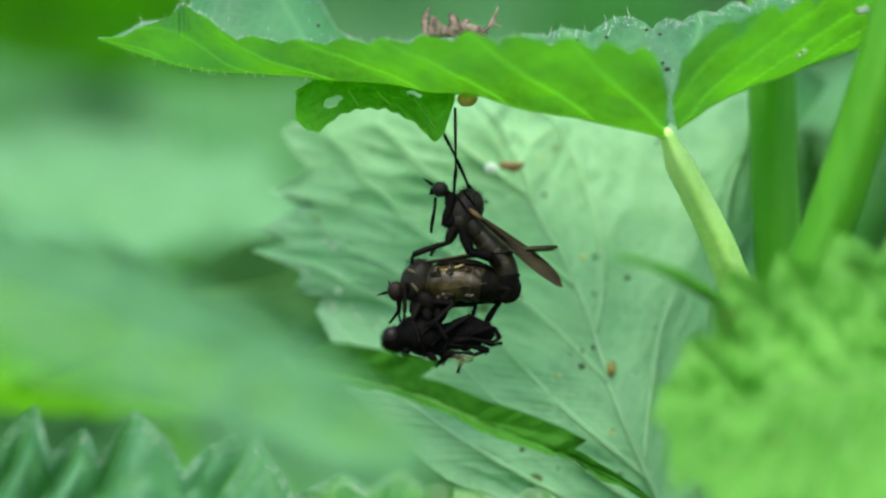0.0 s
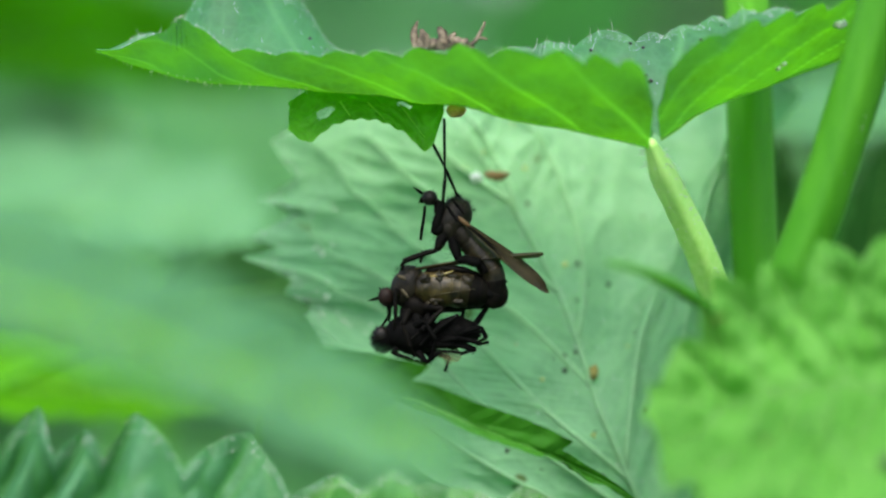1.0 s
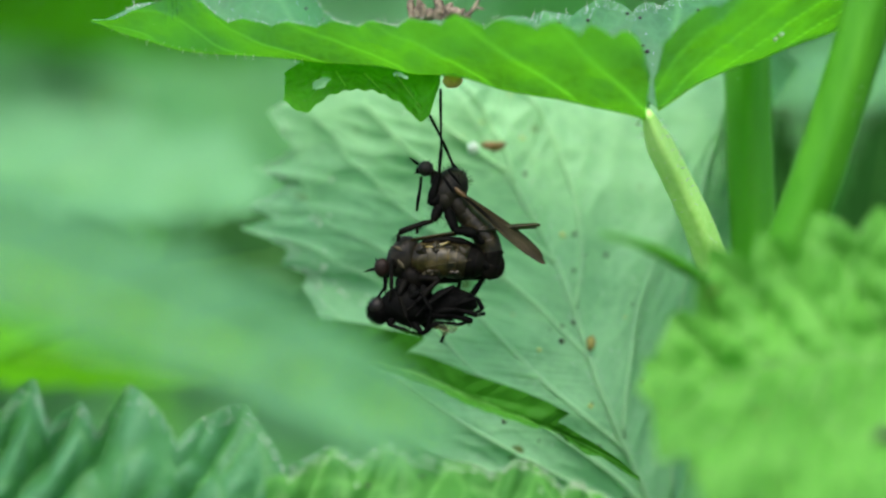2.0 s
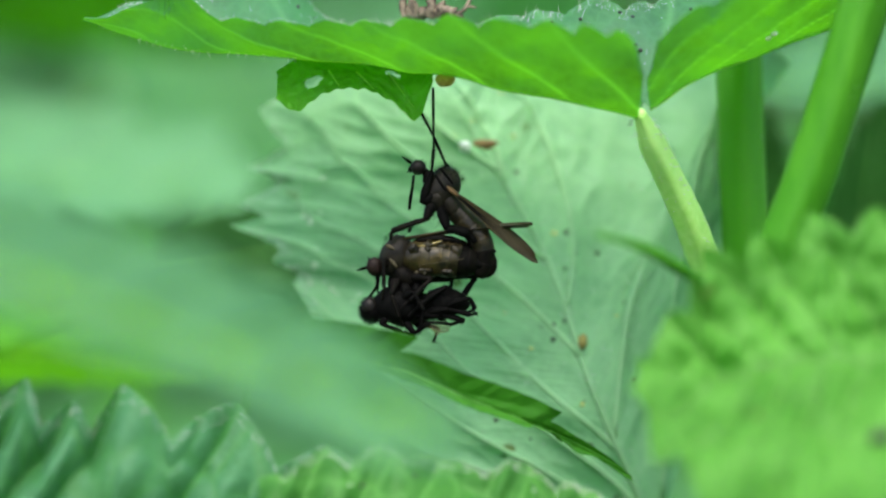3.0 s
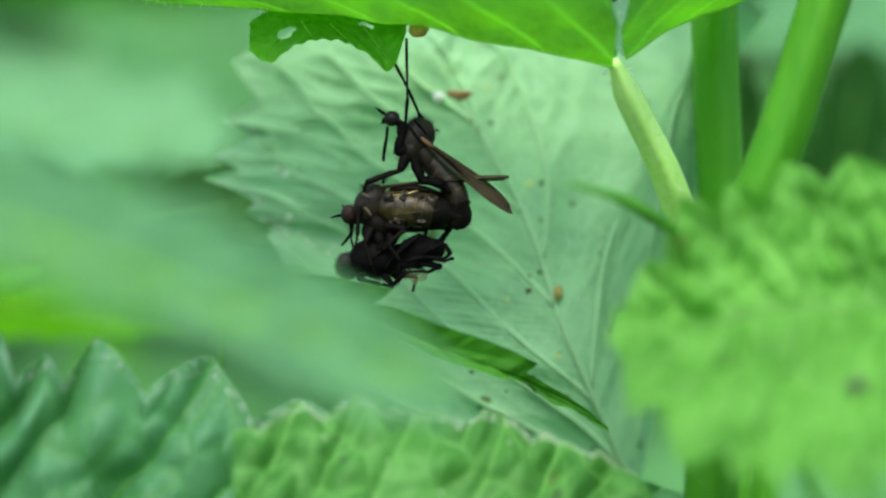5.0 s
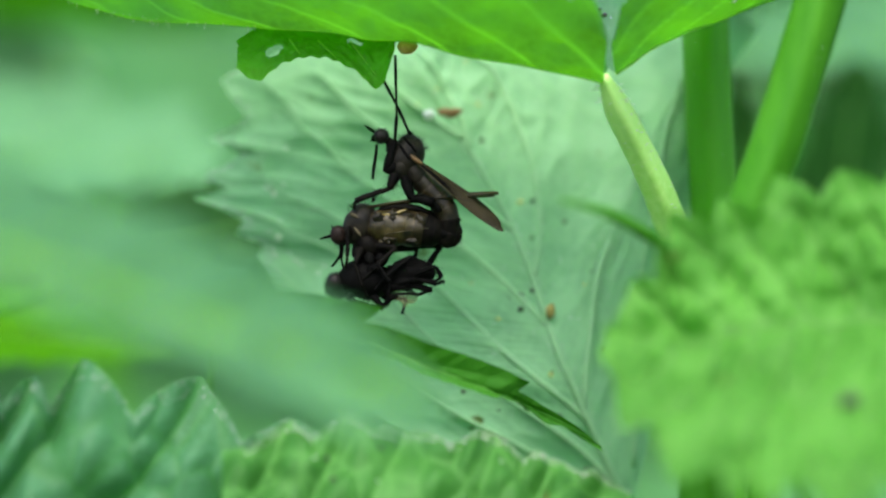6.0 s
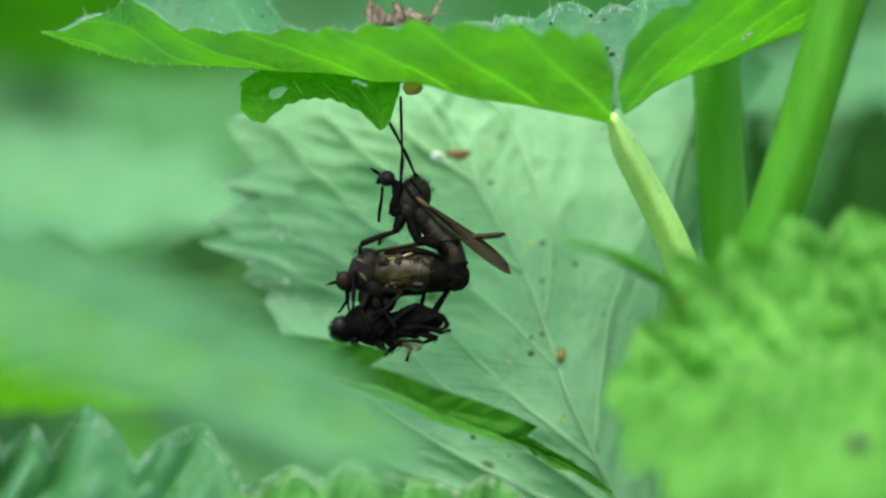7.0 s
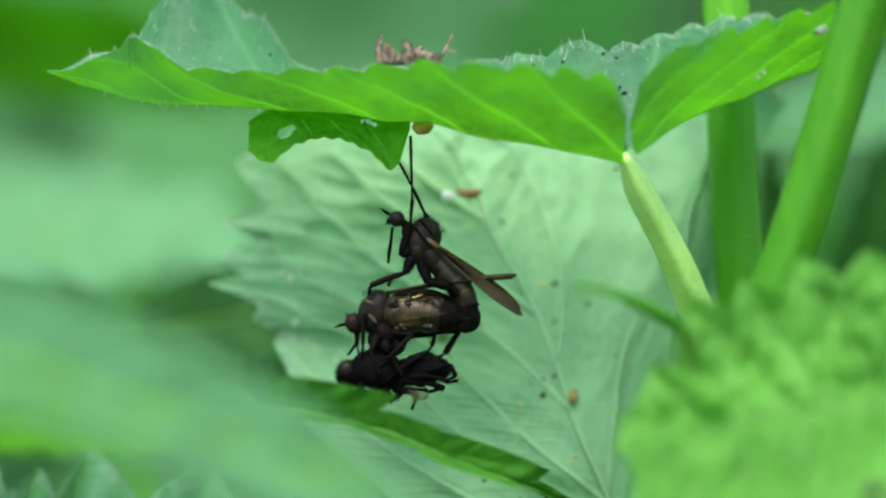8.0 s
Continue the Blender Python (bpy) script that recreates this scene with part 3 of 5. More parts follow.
def arching_nettle():
    foot = (27, 14, -449)
    plant = thing("nettle_plant", foot, "green nettle with an arching toothed leaf from which the flies hang", "plant", "nettles")
    stem(plant, [foot, (26, 12, -250), (25.67, 10, -9.11), (24.98, 10, 6.45), (24.62, 10, 20.18), (23, 12, 60)], [2.6, 2.1, 2.0, 1.9, 1.6], "ribbed green nettle stem")
    # the main blade, folded like a trough along its midrib
    a = Blade([(15.93, -6, 9.0), (11.61, -5.5, 10.02), (5.3, -5, 11.25), (0.02, -4, 12.44), (-5.3, -3, 13.08), (-12.14, -2, 13.79), (-20.36, 0, 14.62), (-24.67, 0.5, 15.74), (-27.62, 1, 16.51)],
              (0.05, 0.05, 1),
              wide=([(0, 8.8), (0.05, 9.4), (0.15, 8.9), (0.28, 7.8), (0.34, 6.6), (0.43, 5.2), (0.57, 4.1), (0.65, 3.5), (0.73, 3.4), (0.79, 5.2), (0.83, 5.8), (0.88, 4.4), (0.93, 2.2), (1, 0.05)],
                    [(0, 10), (0.1, 10), (0.3, 10), (0.6, 10), (0.7, 10.5), (0.78, 10.5), (0.83, 9), (0.86, 4.5), (0.9, 4.2), (0.94, 2.6), (1, 0.05)]),
              tooth=([(0, 1.5), (0.3, 1.3), (0.5, 0.9), (0.8, 0.8), (1, 0.2)], [(0, 1.3), (0.07, 2.0), (0.14, 1.0), (0.3, 1.2), (0.75, 2.2), (0.85, 2.2), (1, 0.3)]),
              count=([(0, 0.0), (0.05, 0.72), (0.11, 1.72), (0.17, 2.6), (0.25, 3.6), (1, 13.6)], [(0, 0.2), (1, 11.2)]),
              fold=([(0, 26), (0.2, 24), (0.5, 26), (0.72, 32), (0.82, 44), (0.9, 40), (1, 20)],
                    [(0, 52), (0.08, 54), (0.15, 47), (0.26, 37), (0.4, 25), (0.55, 23), (0.6, 28), (0.66, 44), (0.71, 56), (0.78, 72), (0.84, 74), (0.87, 60), (0.92, 50), (1, 40)]),
              curl=([(0, 12), (0.6, 14), (1, 0)], [(0, 4), (0.3, 0), (0.6, -8), (0.72, -22), (0.8, -28), (0.88, -20), (1, 0)]),
              slope=(0.2, 0.2), peak=0.55, power=0.6, quilt=0.07, rugose=(0.10, 2.0), crinkle=0.35, seed=2, corner=0.025, vein_width=0.05, pleat=(0.5, 0.5), net=0.05)
    leaf_a = grow_leaf(plant, a, LEAF_ARCH, VEIN_ARCH, "bright green toothed leaf, lit through from above", rib=0.1, lift=0.05, side=0.5, veins=False, nu=340, nv=26,
                       petiole=([(16.4, -5, 8.5), (17.6, -3, 6.1), (18.95, -1, 3.6), (20.5, 1, 0.4), (25.21, 10, -12)], [0.35, 0.95, 1.0, 1.05, 1.1, 1.15, 1.2, 1.2, 1.25, 1.3], PETIOLE, "pale yellow-green leaf stalk"))
    hairs_on(a, leaf_a, 160, 4, 0.25, 0.6, r=0.016)
    hairs_on(a, leaf_a, 18, 44, 0.6, 1.4, vmin=-1.0, vmax=-0.8, umax=0.5, r=0.028)
    hairs_on(a, leaf_a, 420, 48, 0.1, 0.3, vmin=-1.0, vmax=-0.93, r=0.02)
    hairs_on(a, leaf_a, 14, 43, 0.5, 1.1, vmin=-1.0, vmax=-0.9, umin=0.5, r=0.022)
    hairs_on(a, leaf_a, 160, 45, 0.2, 0.5, vmin=0.96, vmax=1.0, r=0.018)
    hairs_on(a, leaf_a, 60, 47, -0.7, -0.3, vmin=-0.1, vmax=0.1, umin=0.6, umax=0.98, r=0.016)
    specks_on(a, leaf_a, 34, 7, -0.98, -0.4, 0.02, 0.7, 0.08, 0.24)
    b = Blade([(16.9, -6, 9.6), (20.11, -5, 11.73), (26.65, -2, 14.24), (32.43, 1, 16.38), (37.5, 4, 18.9)], (-0.25, 0.1, 1),
              wide=([(0, 8), (0.2, 9), (0.6, 9), (0.9, 6), (1, 3)], [(0, 5.5), (0.06, 7.4), (0.2, 8.6), (0.5, 8.2), (0.8, 7.0), (1, 4)]),
              tooth=([(0, 0.8), (1, 0.8)], [(0, 1.4), (0.5, 1.1), (1, 1.0)]), count=([(0, 0), (1, 8)], [(0, 0.3), (1, 9)]),
              fold=([(0, 54), (1, 42)], [(0, 26), (0.4, 24), (1, 22)]), curl=([(0, 4), (1, -8)], [(0, 12), (1, 6)]),
              slope=(0.3, 0.5), peak=0.6, power=0.8, quilt=0.12, rugose=(0.10, 2.0), crinkle=0.35, seed=5, corner=0.10, vein_width=0.06, pleat=(0.5, 0.5), net=0.05)
    off = Vector((plant.location.x, plant.location.y, plant.location.z - HEIGHT)) / MM
    b.rib = [q - off for q in b.rib]
    part("basal_lobe", b.blade(180, 22), LEAF_ARCH, leaf_a, "bright green basal lobe of the leaf")
    part("midrib", b.midrib(0.12, 0.05), VEIN_ARCH, leaf_a)
    hairs_on(b, leaf_a, 160, 9, 0.2, 0.6, r=0.02)
    hairs_on(b, leaf_a, 14, 46, 0.5, 1.2, vmin=0.85, vmax=1.0, r=0.025)
    hairs_on(b, leaf_a, 260, 49, 0.1, 0.3, vmin=0.93, vmax=1.0, r=0.02)
    specks_on(b, leaf_a, 14, 8, 0.4, 0.98, 0.02, 0.9, 0.08, 0.26)
    specks_on(b, leaf_a, 4, 81, -0.80, -0.70, 0.57, 0.62, 0.3, 0.5, PALE_SPOT, -0.1)
    specks_on(b, leaf_a, 2, 82, -0.34, -0.28, 0.42, 0.44, 0.25, 0.4, PALE_SPOT, -0.1)
    # the torn lobe that hangs below the midrib
    bm = bmesh.new()
    nx, nz = 72, 34
    lo_s = [0.0, 0.05, 0.13, 0.28, 0.42, 0.58, 0.75, 0.88, 0.94, 1.0]
    lo_z = [10.6, 10.0, 9.4, 10.9, 11.4, 11.3, 10.3, 8.6, 9.5, 12.2]
    rows = []
    for i in range(nx + 1):
        s = i / nx
        x = -12.3 + 12.3 * s
        top = 14.4 - 1.0 * s + (1.6 * min(1, s * 6) - 1.6)
        bot = sum(float(np.interp(s + d, lo_s, lo_z)) for d in (-0.03, -0.015, 0, 0.015, 0.03)) / 5 + 0.08 * math.sin(s * 70)
        bot = min(bot, top - 0.05)
        row = []
        for j in range(nz + 1):
            f = j / nz
            y = 1.2 - 2.4 * f * f + 0.7 * math.sin(s * 5) + 0.5 * noise.noise(Vector((s * 6, f * 3, 0))) + 0.35 * noise.noise(Vector((s * 22, f * 7, 4)))
            row.append(bm.verts.new(Vector((x + 0.15 * noise.noise(Vector((s * 20, f * 9, 2))), y, top + (bot - top) * f)) - off))
        rows.append(row)
    for i in range(nx):
        for j in range(nz):
            s, f = (i + 0.5) / nx, (j + 0.5) / nz
            if ((s - 0.235) / 0.055) ** 2 + ((f - 0.60) / 0.12) ** 2 < 1 or ((s - 0.74) / 0.05) ** 2 + ((f - 0.33) / 0.06) ** 2 < 1:
                continue
            bm.faces.new((rows[i][j], rows[i + 1][j], rows[i + 1][j + 1], rows[i][j + 1]))
    part("torn_lobe", bm, LEAF_TORN, leaf_a, "dark green torn leaf lobe with two holes")
    for x0, z0, x1, z1 in ((-3.5, 12.6, -1.5, 9.9), (-6.0, 12.7, -4.6, 11.3), (-8.2, 12.8, -7.4, 11.6)):
        part("side_vein", tube([Vector((x0, 0.6, z0)) - off, Vector(((x0 + x1) / 2, -0.3, (z0 + z1) / 2)) - off, Vector((x1, -0.9, z1)) - off], [0.09, 0.06, 0.03], n=10, seg=6), VEIN_ARCH, leaf_a)


def pale_nettle():
    foot = (34, 40, -450)
    plant = thing("nettle_plant", foot, "nettle with one broad pale leaf seen from its underside", "plant", "nettles")
    stem(plant, [foot, (33, 38, -250), (31, 34, -70), (30, 36, -20)], [2.6, 2.2, 1.9, 1.5])
    b = Blade([(18.33, 15.2, -25.25), (16.42, 12.0, -20.68), (12.56, 8.4, -11.8), (9.91, 10.9, -3.62), (5.36, 13.4, 5.12), (2.13, 14.9, 10.23), (0.51, 15.7, 13.03)], (-0.05, -0.93, 0.36),
              wide=([(0.11, 9), (0.199, 12), (0.261, 15.5), (0.315, 17.8), (0.368, 19.6), (0.448, 20.2), (0.528, 19.7), (0.644, 18.9), (0.697, 18.8), (0.742, 18.0), (0.786, 16.2), (0.858, 14.2), (0.911, 13.2), (0.973, 11.5), (1, 8)],
                    [(0.11, 15), (0.199, 20), (0.288, 25), (0.377, 26), (0.466, 23), (0.555, 18), (0.644, 13), (0.777, 8), (1, 0.2)]),
              tooth=([(0.11, 0.6), (0.511, 0.8), (0.626, 1.2), (0.68, 2.4), (0.76, 2.3), (0.858, 3.0), (1, 2)], [(0.11, 2), (1, 1)]),
              count=([(0.11, -2.4), (0.466, 0.62), (0.582, 1.62), (0.697, 2.62), (0.746, 3.62), (0.853, 4.62), (0.955, 5.62), (1, 6.1)], [(0.11, 0), (1, 10)]),
              fold=([(0, 0), (0.3, -7), (1, -9)], [(0, -20), (0.4, -20), (1, -8)]), curl=(2, 0), slope=(0.64, 0.45), shear=(0.5, 0.8), peak=0.62, power=1.1, quilt=0.5, rugose=(0.4, 2.8), crinkle=0.5, seed=11,
              pleat=(0.5, 0.34), vein_width=0.035, lean=0.0, sign=-1, net=0.4)
    lf = grow_leaf(plant, b, LEAF_PALE, VEIN_PALE, "pale green leaf underside with raised veins", rib=0.32, lift=0.04, side=0.72, nu=260, nv=34,
                   petiole=([(22, 16, -32), (31, 33, -70)], [0.5, 0.8, 1.2], VEIN_GREEN, "green leaf stalk"))
    hairs_on(b, lf, 420, 17, 0.15, 0.4, vmin=-0.03, vmax=0.03, umin=0.05, umax=0.8, r=0.035)
    hairs_on(b, lf, 260, 14, 0.3, 0.7, r=0.04)
    hairs_on(b, lf, 700, 18, 0.15, 0.4, vmin=0.95, vmax=1.0, umin=0.3, umax=0.98, r=0.035)
    specks_on(b, lf, 16, 19, 0.75, 0.97, 0.45, 0.95, 0.12, 0.35, PALE_SPOT, 0.0)
    specks_on(b, lf, 12, 16, -0.9, 0.9, 0.3, 0.9, 0.15, 0.3, YELLOW_SPOT, 0.0)
    specks_on(b, lf, 20, 15, -0.9, 0.9, 0.1, 0.8, 0.1, 0.28)
    specks_on(b, lf, 16, 29, -0.7, 0.25, 0.1, 0.6, 0.12, 0.3)
    off = Vector((plant.location.x, plant.location.y, plant.location.z - HEIGHT)) / MM
    part("fluff", ball(Vector((2.66, 11.1, 6.98)) - off, 0.5, 0.35, 0.45, 2, 0.4), WHITE, lf, "white speck of fluff")
    part("brown_scale", ball(Vector((4.29, 11.2, 7.15)) - off, 0.95, 0.35, 0.38, 2, 0.6), RUST, lf, "rust-brown bud scale")
    part("brown_scale", ball(Vector((12.09, 8.2, -8.84)) - off, 0.35, 0.25, 0.6, 2, 0.6), OCHRE, lf)


def edge_nettle():
    foot = (-60, -30, -450)
    plant = thing("nettle_plant", foot, "low nettle with broad crinkled leaves below the flies", "plant", "nettles")
    stem(plant, [foot, (-60, -28, -300), (-58, -20, -120), (-56, -16, -40)], [2.6, 2.2, 2.0, 1.6])
    e = Blade([(-45, -17, -27), (-20, -16, -27), (5, -14, -27), (24, -12, -26)], (0, -0.8, 0.6),
              wide=([(0, 9), (0.1, 11.5), (0.22, 12.0), (0.36, 11.4), (0.43, 10.4), (0.5, 9.0), (0.6, 8.0), (0.72, 7.0), (0.8, 6.0), (0.9, 4), (1, 0.2)], [(0, 8), (0.6, 8), (1, 0.2)]),
              tooth=([(0, 3), (0.19, 5.0), (0.25, 3.0), (0.3, 4.8), (0.43, 4.8), (0.53, 3.2), (0.67, 3.4), (0.76, 4.0), (1, 1)], 2),
              count=([(0.10, 0.5), (0.194, 1.5), (0.248, 2.5), (0.2985, 3.5), (0.429, 4.5), (0.533, 5.5), (0.671, 6.5), (0.765, 7.5), (0.86, 8.5), (0.94, 9.5)], [(0, 0), (1, 8)]),
              fold=([(0, 26), (0.3, 24), (0.5, 10), (0.7, 0), (1, -4)], 0), curl=([(0, -2), (0.4, 0), (1, 4)], 0),
              slope=(0.15, 0.17), peak=0.5, power=0.75, quilt=1.9, rugose=(0.9, 3.4), crinkle=1.3, seed=21, vein_width=0.035, lean=0.15)
    lf = grow_leaf(plant, e, LEAF_TOP, VEIN_GREEN, "crinkled green leaf with rounded teeth and deep veins", rib=0.2, lift=-0.1, veins=False, nu=360, nv=34,
                   petiole=([(-50, -18, -29), (-57, -18, -60)], [0.8, 1.0, 1.2], PETIOLE, "pale leaf stalk"))
    q = Blade([(-13, -22, -27), (-2, -21, -27), (10, -19, -26.5), (20, -16, -25)], (0, -0.6, 0.8),
              wide=([(0, 9), (0.14, 11.4), (0.29, 11.8), (0.43, 10.8), (0.63, 9.9), (0.75, 9.0), (0.9, 6.8), (1, 0.2)], [(0, 6), (0.6, 6), (1, 0.2)]),
              tooth=([(0, 1.6), (0.14, 2.2), (0.3, 1.4), (0.43, 2.0), (0.67, 3.2), (0.8, 1.6), (1, 1)], 1.5),
              count=([(0, 0.6), (0.145, 1.55), (0.29, 2.55), (0.43, 3.55), (0.67, 4.55), (0.82, 5.55), (1, 7)], [(0, 0), (1, 8)]),
              fold=([(0, 18), (0.5, 14), (1, 8)], 0), curl=(4, 0), slope=(0.2, 0.2), peak=0.55, power=0.8, quilt=1.0, rugose=(0.9, 3.3), crinkle=1.2, seed=24, vein_width=0.04, lean=0.2, net=0.45)
    lq = grow_leaf(plant, q, LEAF_CRISP, VEIN_GREEN, "yellow-green crinkled leaf with shallow teeth", rib=0.2, lift=-0.1, veins=False, nu=240, nv=30,
                   petiole=([(-26, -22, -31), (-57, -18, -75)], [0.6, 0.9, 1.1], PETIOLE, "pale leaf stalk"))
    hairs_on(e, lf, 1100, 26, 0.12, 0.3, vmin=0.94, vmax=1.0, umin=0.1, umax=0.9, r=0.035)
    hairs_on(q, lq, 700, 27, 0.12, 0.3, vmin=0.94, vmax=1.0, umin=0.05, umax=0.95, r=0.03)
    specks_on(q, lq, 7, 28, 0.2, 0.95, 0.1, 0.9, 0.1, 0.24, PALE_SPOT)
    specks_on(q, lq, 7, 25, 0.2, 0.9, 0.15, 0.85, 0.15, 0.32)
    specks_on(e, lf, 5, 23, 0.1, 0.9, 0.2, 0.8, 0.1, 0.22)
    f = Blade([(-11.5, -14, -8.3), (-8.0, -12, -8.9), (-2.33, -9, -10.53), (2.02, -8, -12.52), (7.95, -6, -14.87), (10.86, -4, -16.41), (15.66, -1, -19.22)], (0.15, -0.75, 0.65),
              wide=([(0, 1.4), (0.3, 1.2), (0.55, 1.05), (0.7, 0.8), (0.76, 0.45), (0.9, 0.4), (1, 0.05)], [(0, 1.2), (0.5, 1.0), (0.7, 0.5), (0.8, 0.4), (1, 0.05)]),
              tooth=([(0, 1.4), (0.28, 1.5), (0.5, 1.15), (0.7, 0.95), (0.8, 0.4), (1, 0)], 0.3),
              count=([(0, 0.3), (0.28, 0.96), (0.70, 1.96), (0.95, 2.9)], [(0, 0), (1, 6)]), fold=(52, 20), curl=(10, 10), slope=(0.3, 0.2), peak=0.96, power=0.55,
              quilt=0.15, rugose=(0.2, 2.0), crinkle=0.3, seed=31, lean=1.1)
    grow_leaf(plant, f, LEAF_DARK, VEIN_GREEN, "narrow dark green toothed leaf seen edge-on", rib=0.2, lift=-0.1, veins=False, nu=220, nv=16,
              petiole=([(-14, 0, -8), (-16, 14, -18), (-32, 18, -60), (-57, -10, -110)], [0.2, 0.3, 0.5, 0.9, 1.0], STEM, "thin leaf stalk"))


def bright_nettle():
    foot = (6, -14, -450)
    plant = thing("nettle_plant", foot, "nettle with a leaning stem and a bright crinkled leaf", "plant", "nettles")
    stem(plant, [foot, (15, -14, -250), (23.64, -12, -11.22), (29.06, -12, 5.24), (34.04, -12, 20.83), (44, -12, 50)], [2.8, 2.3, 2.2, 2.0, 1.7], "leaning green nettle stem", STEM_SHADED)
    c = Blade([(43.2, -31, -7.7), (37.0, -30, -8.45), (24.1, -29, -9.9), (19.7, -28.5, -10.8), (14.9, -28, -10.5)], (0, -0.68, 0.73),
              wide=([(0, 20), (0.5, 20), (0.75, 16.5), (0.9, 8.5), (1, 0.5)], [(0, 10), (0.3, 9.6), (0.5, 9), (0.7, 8.1), (0.88, 5), (1, 0.5)]),
              tooth=([(0, 2.5), (0.8, 2.8), (1, 1.6)], [(0, 2), (0.8, 2.6), (1, 1.6)]), count=([(0, 0), (0.6, 3.4), (1, 7.4)], [(0, 0.4), (0.6, 4.2), (1, 8.2)]),
              fold=(16, 27), curl=([(0, -12), (1, -8)], 6), slope=(0.2, 0.16), peak=0.5, power=0.7, quilt=0.75, rugose=(1.1, 2.6), crinkle=1.2, seed=41, vein_width=0.05, lean=0.3)
    lc = grow_leaf(plant, c, LEAF_BRIGHT, VEIN_GREEN, "bright green crinkled leaf with rounded teeth", rib=0.3, lift=0.0, nu=240, nv=28,
              petiole=([(47, -28, -12), (40, -22, -40), (22, -14, -110)], [0.8, 1.0, 1.2], PETIOLE, "pale leaf stalk"))
    specks_on(c, lc, 1, 77, 0.55, 0.56, 0.40, 0.41, 0.8, 0.9)
    specks_on(c, lc, 5, 78, -0.8, 0.3, 0.15, 0.7, 0.15, 0.35)
    off = Vector(foot)
    part("side_shoot", tube([Vector(q) - off for q in ((12.00, -24, 0.04), (14.52, -24, -0.63), (17.13, -22, -1.81), (20.72, -18, -4.22), (24.29, -12, -8.62))], [0.15, 0.45, 0.5, 0.55, 0.6], n=24), STEM_SHADED, plant, "thin green side shoot")


def near_nettle():
    foot = (-62, -80, -450)
    plant = thing("nettle_plant", foot, "tall nettle close by with long pale leaves, swaying", "plant", "nettles")
    stem(plant, [foot, (-60, -80, -250), (-57, -80, -40), (-56, -80, 40)], [2.6, 2.2, 2.0, 1.5])
    d = Leaf((-37.92, -95, 1.40), (0.2, -71, -12.5), (0.1, -0.72, 0.69), 7.4, teeth=14, tooth=0.8, prof=(0.4, 0.55), fold=(8, 8), quilt=0.6, seed=51, crinkle=0.5, wide=(1, [(0, 0.55), (0.55, 0.6), (0.75, 1.0), (1, 1.4)]))
    grow_leaf(plant, d, LEAF_WAXY, VEIN_ARCH, "long pale green leaf with a waxy sheen", rib=0.6, lift=0.0, side=0.3,
              petiole=([(-46, -92, -1), (-56.5, -80, -12)], [0.8, 1.0, 1.2], PETIOLE, "pale leaf stalk"))
    return plant


def young_nettle():
    foot = (-74, 62, -450)
    plant = thing("nettle_plant", foot, "young nettle behind with a bright yellow-green leaf", "plant", "nettles")
    stem(plant, [foot, (-74, 62, -250), (-73, 62, -60), (-72, 62, -4)], [2.2, 2.0, 1.6, 1.2])
    d = Leaf((-57.19, 60, -8.93), (-19.37, 52, -12.56), (0.0, -0.45, 0.89), 8.6, teeth=12, tooth=1.4, prof=(0.4, 0.7), fold=(12, 8), quilt=0.3, seed=57)
    # added leaf, coloured dark to stand in for the shaded hollow
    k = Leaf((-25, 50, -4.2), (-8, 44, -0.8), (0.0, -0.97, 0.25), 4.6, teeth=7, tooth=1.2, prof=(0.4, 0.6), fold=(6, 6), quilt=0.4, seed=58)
    grow_leaf(plant, k, LEAF_GAP_SHADE, VEIN_GREEN, "small added dark leaf for the hollow's shade", rib=0.25, lift=0.0, veins=False,
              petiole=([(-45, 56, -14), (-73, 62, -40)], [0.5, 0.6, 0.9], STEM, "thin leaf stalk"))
    grow_leaf(plant, d, LEAF_CHARTREUSE, VEIN_ARCH, "bright yellow-green leaf", rib=0.3, lift=0.0, veins=False,
              petiole=([(-64, 61, -9), (-73, 62, -16)], [0.7, 0.8, 1.0], PETIOLE, "pale leaf stalk"))


def back_nettle():
    foot = (-80, 125, -450)
    plant = thing("nettle_plant", foot, "nettle behind with broad toothed leaves", "plant", "nettles")
    stem(plant, [foot, (-78, 125, -250), (-74, 123, -40), (-72, 122, 50)], [2.6, 2.2, 2.0, 1.5])
    g = Leaf((-60.59, 120, 5.57), (-16.57, 105, 3.72), (0.0, -0.6, 0.8), 11.0, teeth=8, tooth=5.5, prof=(0.4, 0.6), fold=(14, 10), quilt=1.2, seed=61)
    grow_leaf(plant, g, LEAF_SOFT, VEIN_GREEN, "pale green leaf with coarse teeth", rib=0.4, lift=0.0,
              petiole=([(-68, 121, 4), (-74, 123, -10)], [0.8, 1.0, 1.2], PETIOLE, "pale leaf stalk"))
    h = Leaf((-61.75, 130, 24.90), (-12.75, 110, 19.5), (0.1, 0.5, 0.86), 11.0, teeth=12, tooth=1.8, prof=(0.4, 0.6), fold=(10, 10), quilt=0.6, seed=71)
    grow_leaf(plant, h, LEAF_LIME, VEIN_GREEN, "saturated green leaf, lit through", rib=0.4, lift=0.0,
              petiole=([(-66, 126, 22), (-73, 123, 10)], [0.8, 1.0, 1.2], PETIOLE, "pale leaf stalk"))


